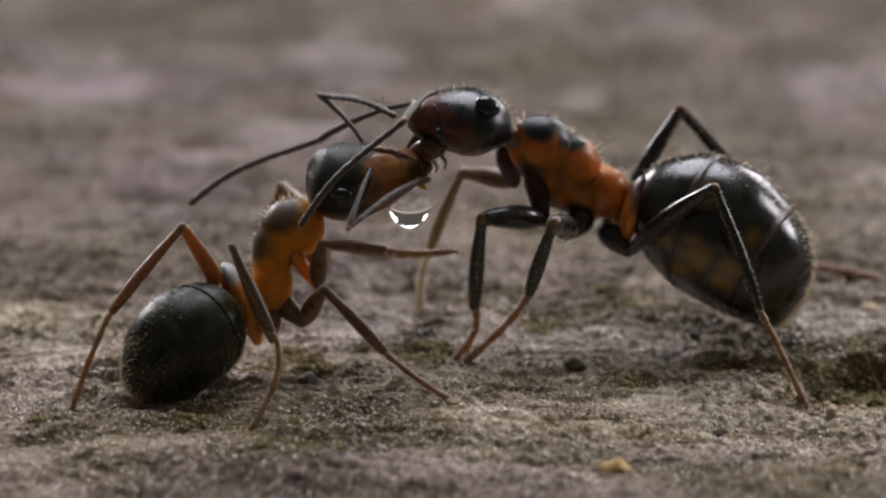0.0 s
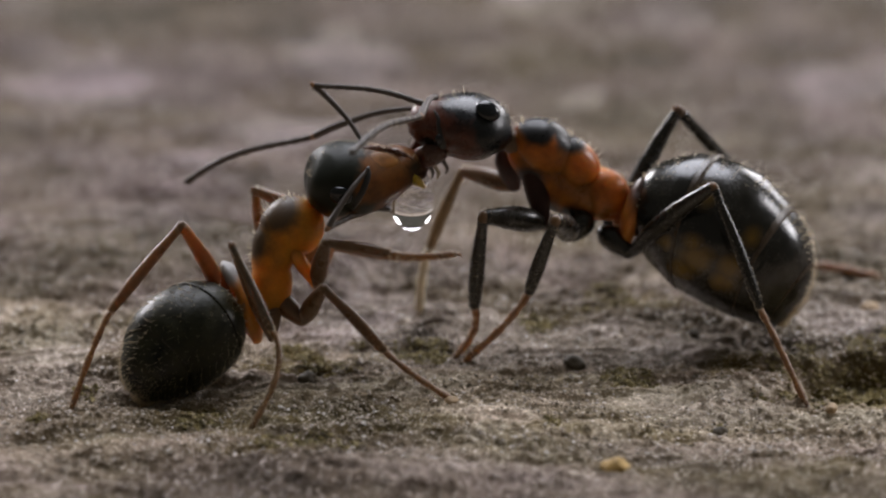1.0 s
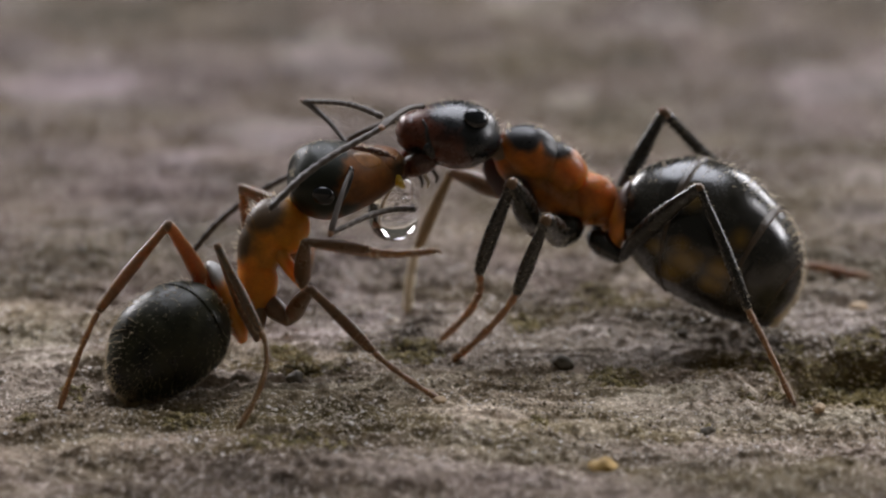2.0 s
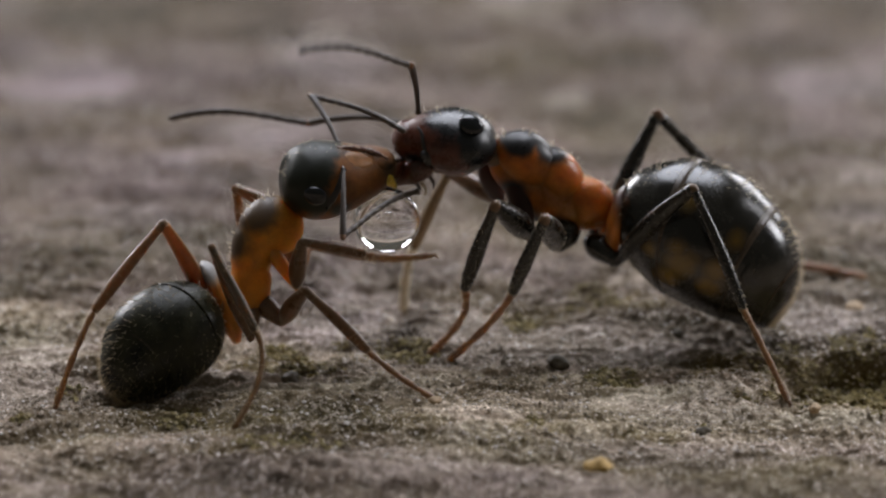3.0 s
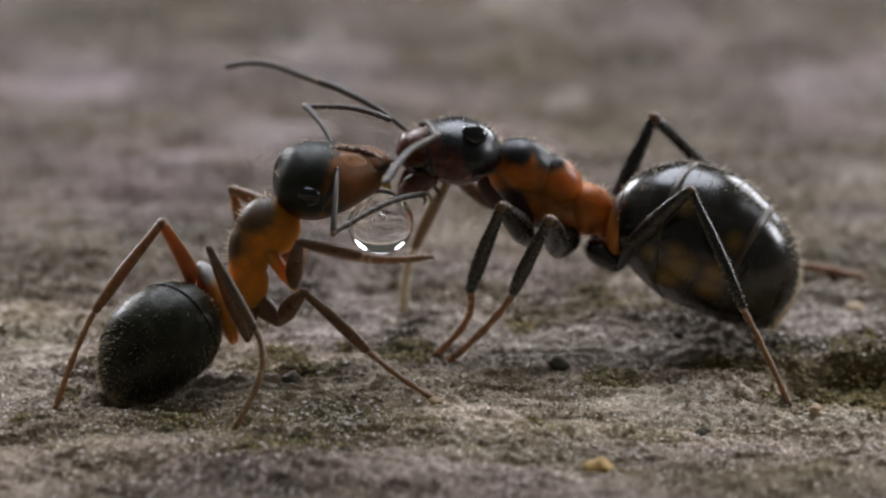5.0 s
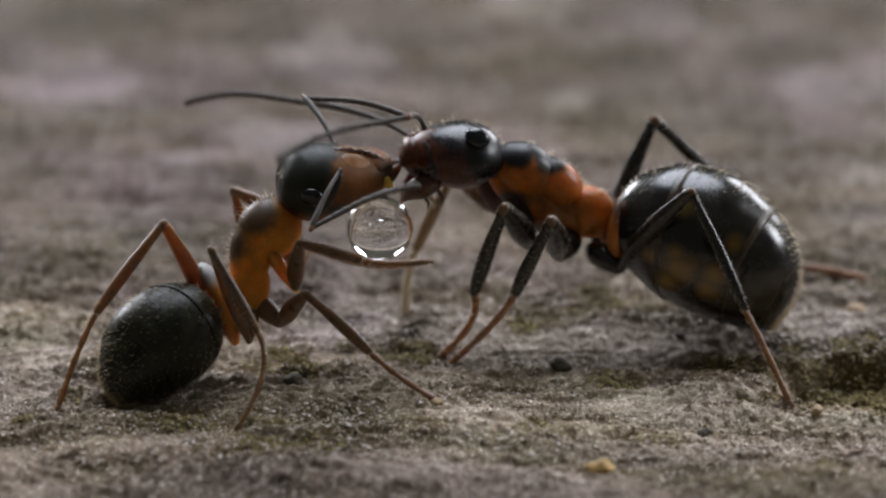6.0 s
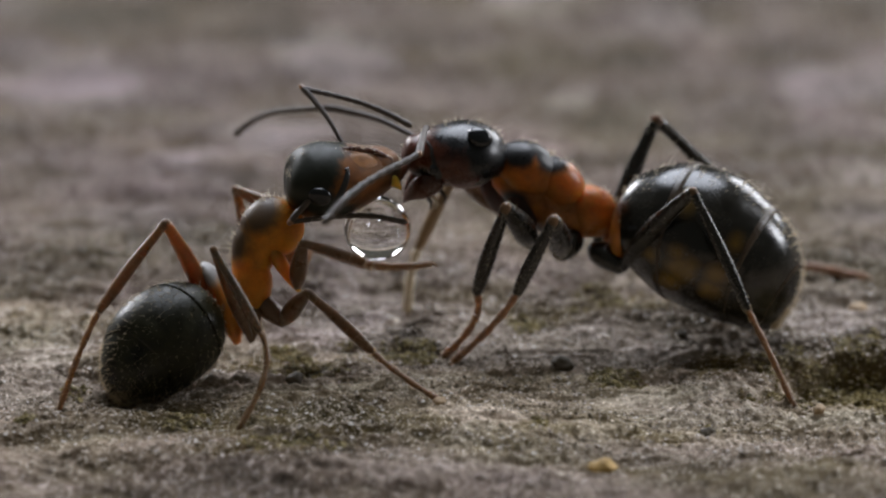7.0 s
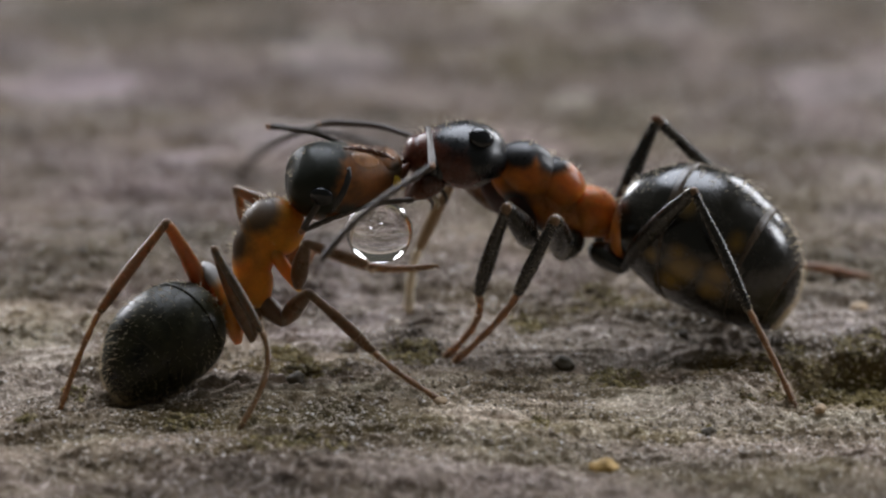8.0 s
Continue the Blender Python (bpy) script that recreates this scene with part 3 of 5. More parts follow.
def build_antenna(ant, base, body, lengths, radius, bow, table):
    """An elbowed antenna: the scape, and on it a beaded flagellum. table: seconds and the ways of both over time."""
    base = vec(base)
    scape = part("antenna", limb(lengths[0], radius, SCAPE, 0.06, 30, 12), ANTENNA, ant, at=base, local=True)
    n, per = 11, 6
    rows = []
    for i in range(n * per + 1):
        s = i / (n * per)
        f = (i % per) / per
        r = radius * (0.70 + 0.22 * math.sin(math.pi * min(f * 1.1, 1)) + 0.14 * s) * (1.0 if i < n * per else 0.3)
        rows.append((bow * lengths[1] * math.sin(math.pi * s ** 1.25), 0, s * lengths[1], r, r))
    beads = sweep(rows, (1, 0.001, 0), n * per + 1, 10)
    elbow = base + Vector((0, 0, lengths[0]))
    down = bristles(beads, 300, 0.03, lambda p, q: True, 3, (0, 0, 0.7), 0.003)
    flagellum = part("flagellum", beads, ANTENNA, scape, "beaded brown flagellum", at=elbow, local=True, extras=[(down, HAIR)])
    part("elbow_joint", ellipsoid((0, 0, 0), (radius * 1.02, radius * 1.02, radius * 1.5), None, 8, 10), TARSUS_RED, scape, "amber elbow joint", at=elbow, local=True)
    anchor = Matrix.Translation(REST[ant] * MM)
    scape_rows, flag_rows = [], []
    for t, ux, uy, uz, vx, vy, vz in table:
        b = (body(t) @ (base * MM)) / MM
        a = frame_of(b, (ux, uy, uz), (0.05, -0.1, 1))
        e = b + Vector((ux, uy, uz)).normalized() * lengths[0]
        scape_rows.append((t, anchor.inverted() @ a))
        flag_rows.append((t, a.inverted() @ frame_of(e, (vx, vy, vz), (0.05, -0.1, 1))))
    MOVES.extend([(scape, scape_rows), (flagellum, flag_rows)])


def gaster_line(sections, way):
    """The inside of a gaster from its front (0) to its tip (1), from ovals: centre, way to the back's edge along x and z, half width.
    way: the gaster's axis, to which the ovals' width stands square."""
    rows = smooth_rows(sections, 161)
    up = np.stack([rows[:, 3], 0 * rows[:, 3], rows[:, 4]], -1)
    h = np.maximum(np.linalg.norm(up, axis=1), 1e-4)[:, None]
    side = np.cross(np.array(way, float), up / h)
    side /= np.linalg.norm(side, axis=1)[:, None]
    table = np.hstack([rows[:, :3], h, rows[:, 5:6], up / h, side])
    steps = np.linspace(0, 1, len(table))
    return lambda u: np.array([np.interp(u, steps, table[:, k]) for k in range(table.shape[1])])


def gaster_band(line, u0, u1, swell=0.0, lip=0.0, overlap=0.0, rings=16, seg=56):
    """A plate round a gaster from u0 to u1; overlap lengthens it on the back, lip flares its hind edge, which turns in."""
    verts, faces = [], []
    count = rings + (1 if lip else 0)
    for i in range(count):
        f = min(i / (rings - 1), 1)
        for k in range(seg):
            a = 2 * math.pi * k / seg
            end = min(u1 + overlap * (0.5 * math.cos(a) + 0.10 * math.sin(3 * a)), 1.0)
            x, y, z, h, w, ux, uy, uz, sx, sy, sz = line(u0 + (end - u0) * f)
            grow = 1 + swell + lip * f ** 4 if i < rings else 1 - 0.8 * lip
            h, w = max(h, 0.003) * grow * math.cos(a), max(w, 0.003) * grow * math.sin(a)
            verts.append(Vector((x + ux * h + sx * w, y + uy * h + sy * w, z + uz * h + sz * w)))
    for i in range(count - 1):
        for k in range(seg):
            j = (k + 1) % seg
            faces.append((i * seg + k, i * seg + j, (i + 1) * seg + j, (i + 1) * seg + k))
    return verts, faces


def gaster_wedge(line, u, reach, a0, a1, swell, rings=14, seg=10):
    """A stretch of skin between two plates on one flank: it widens from angle a0 (degrees from the back) to a1 and rounds off."""
    verts, faces = [], []
    for i in range(rings):
        f = i / (rings - 1)
        a = radians(a0 + (a1 - a0) * f)
        wide = reach * math.sin(math.pi * min(f ** 0.75, 0.999)) * (0.35 + 0.65 * f)
        for k in range(seg):
            s = k / (seg - 1)
            x, y, z, h, w, ux, uy, uz, sx, sy, sz = line(u + wide * (s - 0.25))
            grow = 1 + swell * math.sin(math.pi * s) * math.sin(math.pi * f) ** 0.5
            h, w = h * grow * math.cos(a), w * grow * math.sin(a)
            verts.append(Vector((x + ux * h + sx * w, y + uy * h + sy * w, z + uz * h + sz * w)))
    for i in range(rings - 1):
        for k in range(seg - 1):
            faces.append((i * seg + k, (i + 1) * seg + k, (i + 1) * seg + k + 1, i * seg + k + 1))
    return verts, faces


def build_gaster(ant, sections, way, cuts, mats, label, hair_keep, hair_seed, overlap, lip, hair):
    """A gaster in overlapping plates, each with a thin paler hind rim. cuts: where the plates end."""
    line = gaster_line(sections, way)
    middle = vec(line(0.5)[:3])
    body = gaster_band(line, 0.0, 1.0, rings=44)
    gaster = part("gaster", body, mats[0], ant, label, at=middle)
    starts = (0.0,) + cuts
    for u0, u1 in zip(starts, cuts):
        plate = gaster_band(line, max(u0 - 0.03, 0.0), u1, 0.006, lip, overlap if u1 < 1 else 0.0)
        rim = gaster_band(line, u1 - 0.006, u1 + 0.002, 0.008 + lip, 0.002, overlap, 3)
        part("tergite", plate, mats[1], gaster, at=middle, extras=[(rim, mats[2])] if u1 < 1 else [])
    axis = (vec(line(0.95)[:3]) - vec(line(0.05)[:3])).normalized()
    hairs = bristles(body, hair[0], hair[1], hair_keep, hair_seed, axis * 0.9, hair[2])
    part("bristles", hairs, HAIR, gaster, "fine pale bristles", at=middle)
    return gaster


# ---- the large ant ----
def build_large_ant(tables):
    ant = thing("large_ant", (3.6, 1.4, 0.0), "large red and black wood ant bending down to feed another", "ant")
    head_at = (0.153, 1.150, 3.586)
    head_mat = cuticle("large_head_cuticle", (0.078, 0.020, 0.009), (0.008, 0.009, 0.010), [(rel((0.687, 0.950, 3.907), head_at), 0.56, 0.12), (rel((0.153, 1.150, 4.313), head_at), 0.52, 0.12), (rel((0.843, 1.150, 3.302), head_at), 0.42, 0.10), (rel((-0.467, 0.700, 3.307), head_at), 0.22, 0.08)], 0.28, 0.2, gloss=0.4, fine=20000.0, relief=0.0000016, ragged=0.8)
    skull = sweep([(-0.823, 1.200, 3.497, 0.077, 0.191), (-0.689, 1.200, 3.528, 0.278, 0.364), (-0.469, 1.200, 3.589, 0.402, 0.478), (-0.134, 1.170, 3.619, 0.517, 0.651), (0.249, 1.150, 3.606, 0.565, 0.756), (0.584, 1.120, 3.556, 0.469, 0.689), (0.804, 1.100, 3.492, 0.268, 0.431), (0.909, 1.100, 3.451, 0.057, 0.096)], (0, 0, 1), 40, 40)
    head = part("head", skull, head_mat, ant, "red-brown head with a black crown", at=head_at)
    rides(head, large_head)
    part("frontal_suture", sweep([(-0.42, 0.80, 3.985, 0.015, 0.02), (-0.345, 0.70, 3.880, 0.030, 0.03), (-0.330, 0.62, 3.760, 0.035, 0.03), (-0.290, 0.58, 3.640, 0.055, 0.03), (-0.250, 0.57, 3.500, 0.080, 0.04), (-0.230, 0.60, 3.380, 0.05, 0.03)], (1, 0, 0.2), 22, 12), SUTURE, head, "dark groove between face and cheek")
    part("mandible_joint", ellipsoid((-0.315, 0.56, 3.545), (0.075, 0.06, 0.10), None, 12, 16), EYE, head, "glossy black hinge of the mandible")
    part("eye", eye_dome((0.485, 0.700, 4.060), (0.30, -0.66, 0.69), (0.225, 0.190, 0.115)), EYE, head, "glossy black compound eye")
    part("eye", eye_dome((0.423, 1.660, 3.714), (0.1, 0.8, 0.6), (0.22, 0.165, 0.085)), EYE, head, "glossy black compound eye")
    part("clypeus", sweep([(-0.852, 1.200, 3.619, 0.057, 0.172), (-0.756, 1.200, 3.639, 0.163, 0.325), (-0.593, 1.200, 3.710, 0.249, 0.383), (-0.373, 1.200, 3.781, 0.191, 0.287)], (0, 0, 1), 16, 20), head_mat, head)
    for y in (0.75, 1.6):
        d = (y - 1.2) * 0.45
        rows = [(-0.192, 1.200, 3.295, 0.115, 0.115), (-0.307, 1.200, 3.250, 0.175, 0.140), (-0.479, 1.200, 3.180, 0.205, 0.140), (-0.652, 1.200, 3.085, 0.165, 0.100), (-0.777, 1.200, 2.949, 0.105, 0.057), (-0.835, 1.200, 2.827, 0.029, 0.029)]
        part("mandible", sweep([(a, b + (y - 1.2) * s, c, h, w) for (a, b, c, h, w), s in zip(rows, (1.0, 1.0, 0.95, 0.75, 0.5, 0.35))], (0.4, 0, 1), 18, 16), MANDIBLE, head, "dark red-brown toothed mandible")
    for k, (dx, dz) in enumerate(((0.0, 0.0), (0.10, -0.04), (0.24, 0.02))):
        a = vec((-0.440, 1.000, 3.152)) + Vector((dx, 0.1 * k, dz))
        part("palp", sweep([(*a, 0.035, 0.035), (*(a + Vector((-0.02, -0.1, -0.16))), 0.04, 0.04), (*(a + Vector((0.06, -0.12, -0.30))), 0.03, 0.03), (*(a + Vector((0.04, -0.1, -0.42))), 0.012, 0.012)], (0.3, 1, 0), 14, 8), TARSUS_PALE if k == 1 else ANTENNA, head)
    part("bristles", bristles(skull, 50, 0.14, lambda p, n: n.z > 0.35 and n.y > -0.25, 21, (-0.2, 0, 0.2), 0.0045), HAIR, head, "fine pale bristles")

    meso_at = (1.786, 1.300, 2.792)
    meso_mat = cuticle("large_thorax_cuticle", (0.36, 0.112, 0.008), (0.010, 0.009, 0.009), [(rel((1.158, 0.900, 2.781), meso_at), 0.27, 0.12), (rel((1.928, 0.900, 2.069), meso_at), 0.28, 0.10), (rel((1.282, 1.250, 3.885), meso_at), 0.47, 0.10), (rel((1.858, 1.300, 3.625), meso_at), 0.37, 0.09), (rel((1.356, 1.250, 2.147), meso_at), 0.38, 0.12)], 0.34, 0.85, gloss=0.35, tint=0.45, ragged=0.4)
    back = sweep([(0.823, 1.150, 3.373, 0.134, 0.134), (1.016, 1.180, 3.220, 0.287, 0.268), (1.256, 1.220, 3.003, 0.364, 0.383), (1.546, 1.250, 2.748, 0.440, 0.421), (1.883, 1.300, 2.537, 0.478, 0.402), (2.221, 1.320, 2.397, 0.383, 0.364), (2.511, 1.340, 2.247, 0.287, 0.325), (2.734, 1.380, 2.090, 0.134, 0.153)], (0.25, 0, 1), 40, 32)
    lobes = (("pronotum", [(0.862, 1.160, 3.430, 0.077, 0.096), (0.957, 1.170, 3.427, 0.268, 0.287), (1.130, 1.200, 3.386, 0.402, 0.421), (1.341, 1.220, 3.308, 0.469, 0.498), (1.534, 1.240, 3.118, 0.459, 0.459), (1.650, 1.250, 2.932, 0.344, 0.364), (1.708, 1.250, 2.809, 0.077, 0.096)]),
             ("mesonotum", [(1.476, 1.260, 3.274, 0.115, 0.134), (1.572, 1.270, 3.229, 0.287, 0.325), (1.726, 1.280, 3.124, 0.392, 0.421), (1.900, 1.290, 2.958, 0.440, 0.421), (2.055, 1.300, 2.731, 0.383, 0.364), (2.133, 1.300, 2.568, 0.115, 0.134)]),
             ("propodeum", [(2.037, 1.300, 2.588, 0.096, 0.115), (2.153, 1.310, 2.564, 0.344, 0.325), (2.326, 1.330, 2.496, 0.440, 0.402), (2.500, 1.340, 2.400, 0.459, 0.402), (2.636, 1.360, 2.281, 0.364, 0.344), (2.734, 1.380, 2.130, 0.153, 0.172)]))
    meso = part("thorax", back, meso_mat, ant, "orange-red thorax with two black saddle marks", at=meso_at)
    rides(meso, large_body)
    for lobe, rows in lobes:
        part(lobe, sweep(rows, (0.35, 0, 1), 30, 34), meso_mat, meso, at=meso_at)
    part("bristles", bristles(joined(*[sweep(rows, (0.35, 0, 1), 20, 24) for lobe, rows in lobes]), 170, 0.14, lambda p, n: n.y > -0.3 and (n.z > 0.3 or n.x > 0.5), 22, (0.1, 0, 0.3), 0.0075), HAIR, meso, "fine pale bristles")
    part("neck", sweep([(0.785, 1.150, 3.434, 0.211, 0.191), (0.919, 1.160, 3.329, 0.211, 0.211), (1.063, 1.180, 3.241, 0.249, 0.230)], (0, 0, 1), 10, 16), LEG_BROWN, meso)

    node_at = (2.928, 1.400, 2.021)
    waist = part("petiole", sweep([(2.658, 1.380, 1.997, 0.115, 0.115), (2.774, 1.390, 2.004, 0.144, 0.134), (2.948, 1.400, 1.959, 0.172, 0.172), (3.102, 1.400, 2.000, 0.172, 0.172), (3.255, 1.400, 2.123, 0.191, 0.191)], (0, 0, 1), 18, 18), LEG_AMBER, ant, "amber waist with an upright scale", at=node_at)
    rides(waist, large_body)
    part("scale", sweep([(2.930, 0.920, 1.622, 0.019, 0.038), (2.919, 0.920, 1.786, 0.077, 0.115), (2.918, 0.950, 1.938, 0.144, 0.230), (2.946, 1.000, 2.165, 0.182, 0.326), (2.984, 1.050, 2.392, 0.163, 0.326), (3.031, 1.100, 2.598, 0.125, 0.269), (3.078, 1.100, 2.761, 0.077, 0.173), (3.096, 1.100, 2.862, 0.019, 0.058)], (-1, 0, 0.1), 26, 28), cuticle("petiole_scale_cuticle", (0.52, 0.17, 0.020), (0.05, 0.020, 0.010), [(rel((3.139, 0.900, 2.771), node_at), 0.42, 0.22)], rough=0.42, glow=0.6), waist)

    line, way = [(3.207, 1.450, 2.151, -0.040, 0.150, 0.155), (3.213, 1.450, 2.099, -0.106, 0.460, 0.472), (3.327, 1.420, 2.155, -0.090, 0.773, 0.779), (3.638, 1.360, 2.150, 0.027, 1.000, 1.001), (4.083, 1.270, 2.053, 0.134, 1.169, 1.177), (4.691, 1.130, 1.838, 0.281, 1.170, 1.203), (5.168, 1.030, 1.532, 0.334, 1.021, 1.074), (5.495, 0.930, 1.278, 0.365, 0.843, 0.918), (5.692, 0.850, 1.042, 0.335, 0.630, 0.699), (5.775, 0.800, 0.867, 0.260, 0.446, 0.484), (5.755, 0.770, 0.719, 0.190, 0.250, 0.258), (5.690, 0.750, 0.645, 0.080, 0.112, 0.110), (5.600, 0.740, 0.612, 0.014, 0.029, 0.029)], (0.8, -0.35, -0.6)
    mid = gaster_line(line, way)(0.5)[:3]
    membrane = cuticle("large_membrane", (0.016, 0.012, 0.006), BLACK, (), 0.3, 0.0)
    # soft amber marks where the stretched plates let light through
    marks = [(rel(p, mid), radius + 0.03, 1.5 * soft) for p, radius, soft in (((3.946, 0.150, 2.086), 0.10, 0.10), ((4.016, 0.150, 1.822), 0.20, 0.14), ((3.800, 0.150, 1.578), 0.14, 0.13), ((4.113, 0.150, 1.731), 0.10, 0.10), ((3.489, 0.150, 2.025), 0.06, 0.10), ((4.590, 0.150, 1.700), 0.15, 0.12), ((4.565, 0.150, 1.426), 0.10, 0.12), ((4.469, 0.150, 1.477), 0.12, 0.12), ((4.936, 0.150, 2.208), 0.05, 0.14), ((4.108, 0.150, 2.896), 0.08, 0.14))]
    shell = cuticle("large_tergite_cuticle", (0.0110, 0.0095, 0.0062), (0.170, 0.094, 0.007), marks, 0.20, 0.0, relief=0.0000006, tint=0.5, gloss=0.52, downy=0.03, ragged=1.2)
    gaster = build_gaster(ant, line, way, (0.335, 0.515, 0.69, 0.82, 1.0), (membrane, shell, RIM_BROWN), "glossy black banded gaster with amber stretched underside", lambda p, n: n.y > -0.45 and (n.z > 0.2 or n.x > 0.3), 31, 0.02, 0.014, (1300, 0.12, 0.0075))
    rides(gaster, large_gaster)
    for u, reach, a0, a1 in ((0.375, 0.13, 62, 135), (0.54, 0.10, 66, 130), (0.70, 0.05, 70, 125)):
        part("stretched_skin", gaster_wedge(gaster_line(line, way), u, reach, a0, a1, 0.022), shell, gaster, "amber skin stretched between two plates", at=REST[gaster])

    dark = (LEG_DARK, LEG_DARK, TARSUS_RED)
    build_leg(ant, "hind_leg", large_body, (2.509, 1.100, 1.843), (2.974, 0.750, 1.603), (4.180, -0.350, 3.335), (5.026, -1.150, 1.473), (5.791, -1.888, 0.038), (0.17, 0.10, 0.052), dark, "dark hind leg with a reddish tarsus", (0.03, 0, -0.03), coxa=1.0)
    build_leg(ant, "middle_leg", large_body, (2.171, 1.100, 2.098), (1.926, 0.700, 1.886), (1.723, -0.450, 2.808), (1.160, -0.350, 1.459), (0.087, 0.396, -0.049), (0.21, 0.125, 0.06), dark, "dark middle leg with a reddish tarsus", (0.05, 0, -0.05), coxa=0.95)
    step = track([(0, -0.11, 0, 0.33 * -1), (1.6, -0.11, 0, -0.33), (1.7, 0.18, -0.05, 0.25), (1.8, 0.22, -0.1, 0.45), (2.2, 0.10, -0.05, 0.20), (2.5, 0.0, 0, 0.0), (3.5, 0, 0, 0), (4.5, 0.06, 0, -0.02), (6, 0.12, 0, -0.05), (8, 0.14, 0, -0.08)])
    reach = track([(0, -0.62, 0, -0.20), (1.6, -0.62, 0, -0.20), (1.7, -0.1, 0, 0.2), (2.5, 0, 0, 0), (8, 0, 0, 0)])
    build_leg(ant, "front_leg", large_body, (1.188, 1.150, 3.099), (1.456, 0.750, 2.072), (0.911, -0.050, 2.907), (0.363, 0.250, 1.307), (-0.250, 0.672, -0.031), (0.215, 0.135, 0.06), dark, "dark front leg with a reddish tarsus", (0.2, 0, -0.04), moving=step, hint=reach, coxa=0.85, coxa_mat=COXA_MAROON)
    build_leg(ant, "front_leg", large_body, (0.750, 1.600, 2.992), (0.966, 1.850, 2.310), (0.116, 2.500, 2.615), (-0.507, 2.700, 1.158), (-0.684, 2.554, 0.067), (0.175, 0.108, 0.075), (LEG_BROWN, TIBIA_PALE, TARSUS_PALE), "brown front leg with a pale tarsus", (-0.05, 0, 0), coxa_mat=COXA_MAROON)
    build_leg(ant, "middle_leg", large_body, (2.086, 1.700, 1.933), (2.131, 1.950, 1.586), (2.542, 2.800, 2.055), (4.029, 3.100, 0.700), (4.684, 2.835, 0.066), (0.17, 0.10, 0.055), dark, "dark middle leg behind the body")
    build_leg(ant, "hind_leg", large_body, (2.666, 1.700, 1.831), (2.751, 1.950, 1.586), (3.660, 2.700, 3.590), (6.087, 4.000, 0.391), (7.373, 3.938, 0.161), (0.16, 0.14, 0.075), (LEG_DARK, LEG_DARK, TARSUS_RED), "dark hind leg raised behind the gaster", (0, 0, 0.03))
    build_antenna(ant, (-0.576, 1.650, 3.737), large_head, (2.1, 2.5), 0.063, 0.07, tables[0])
    build_antenna(ant, (-0.409, 0.750, 4.238), large_head, (1.75, 2.5), 0.061, 0.07, tables[1])


def rel(p, origin):
    return vec(p) - vec(origin)


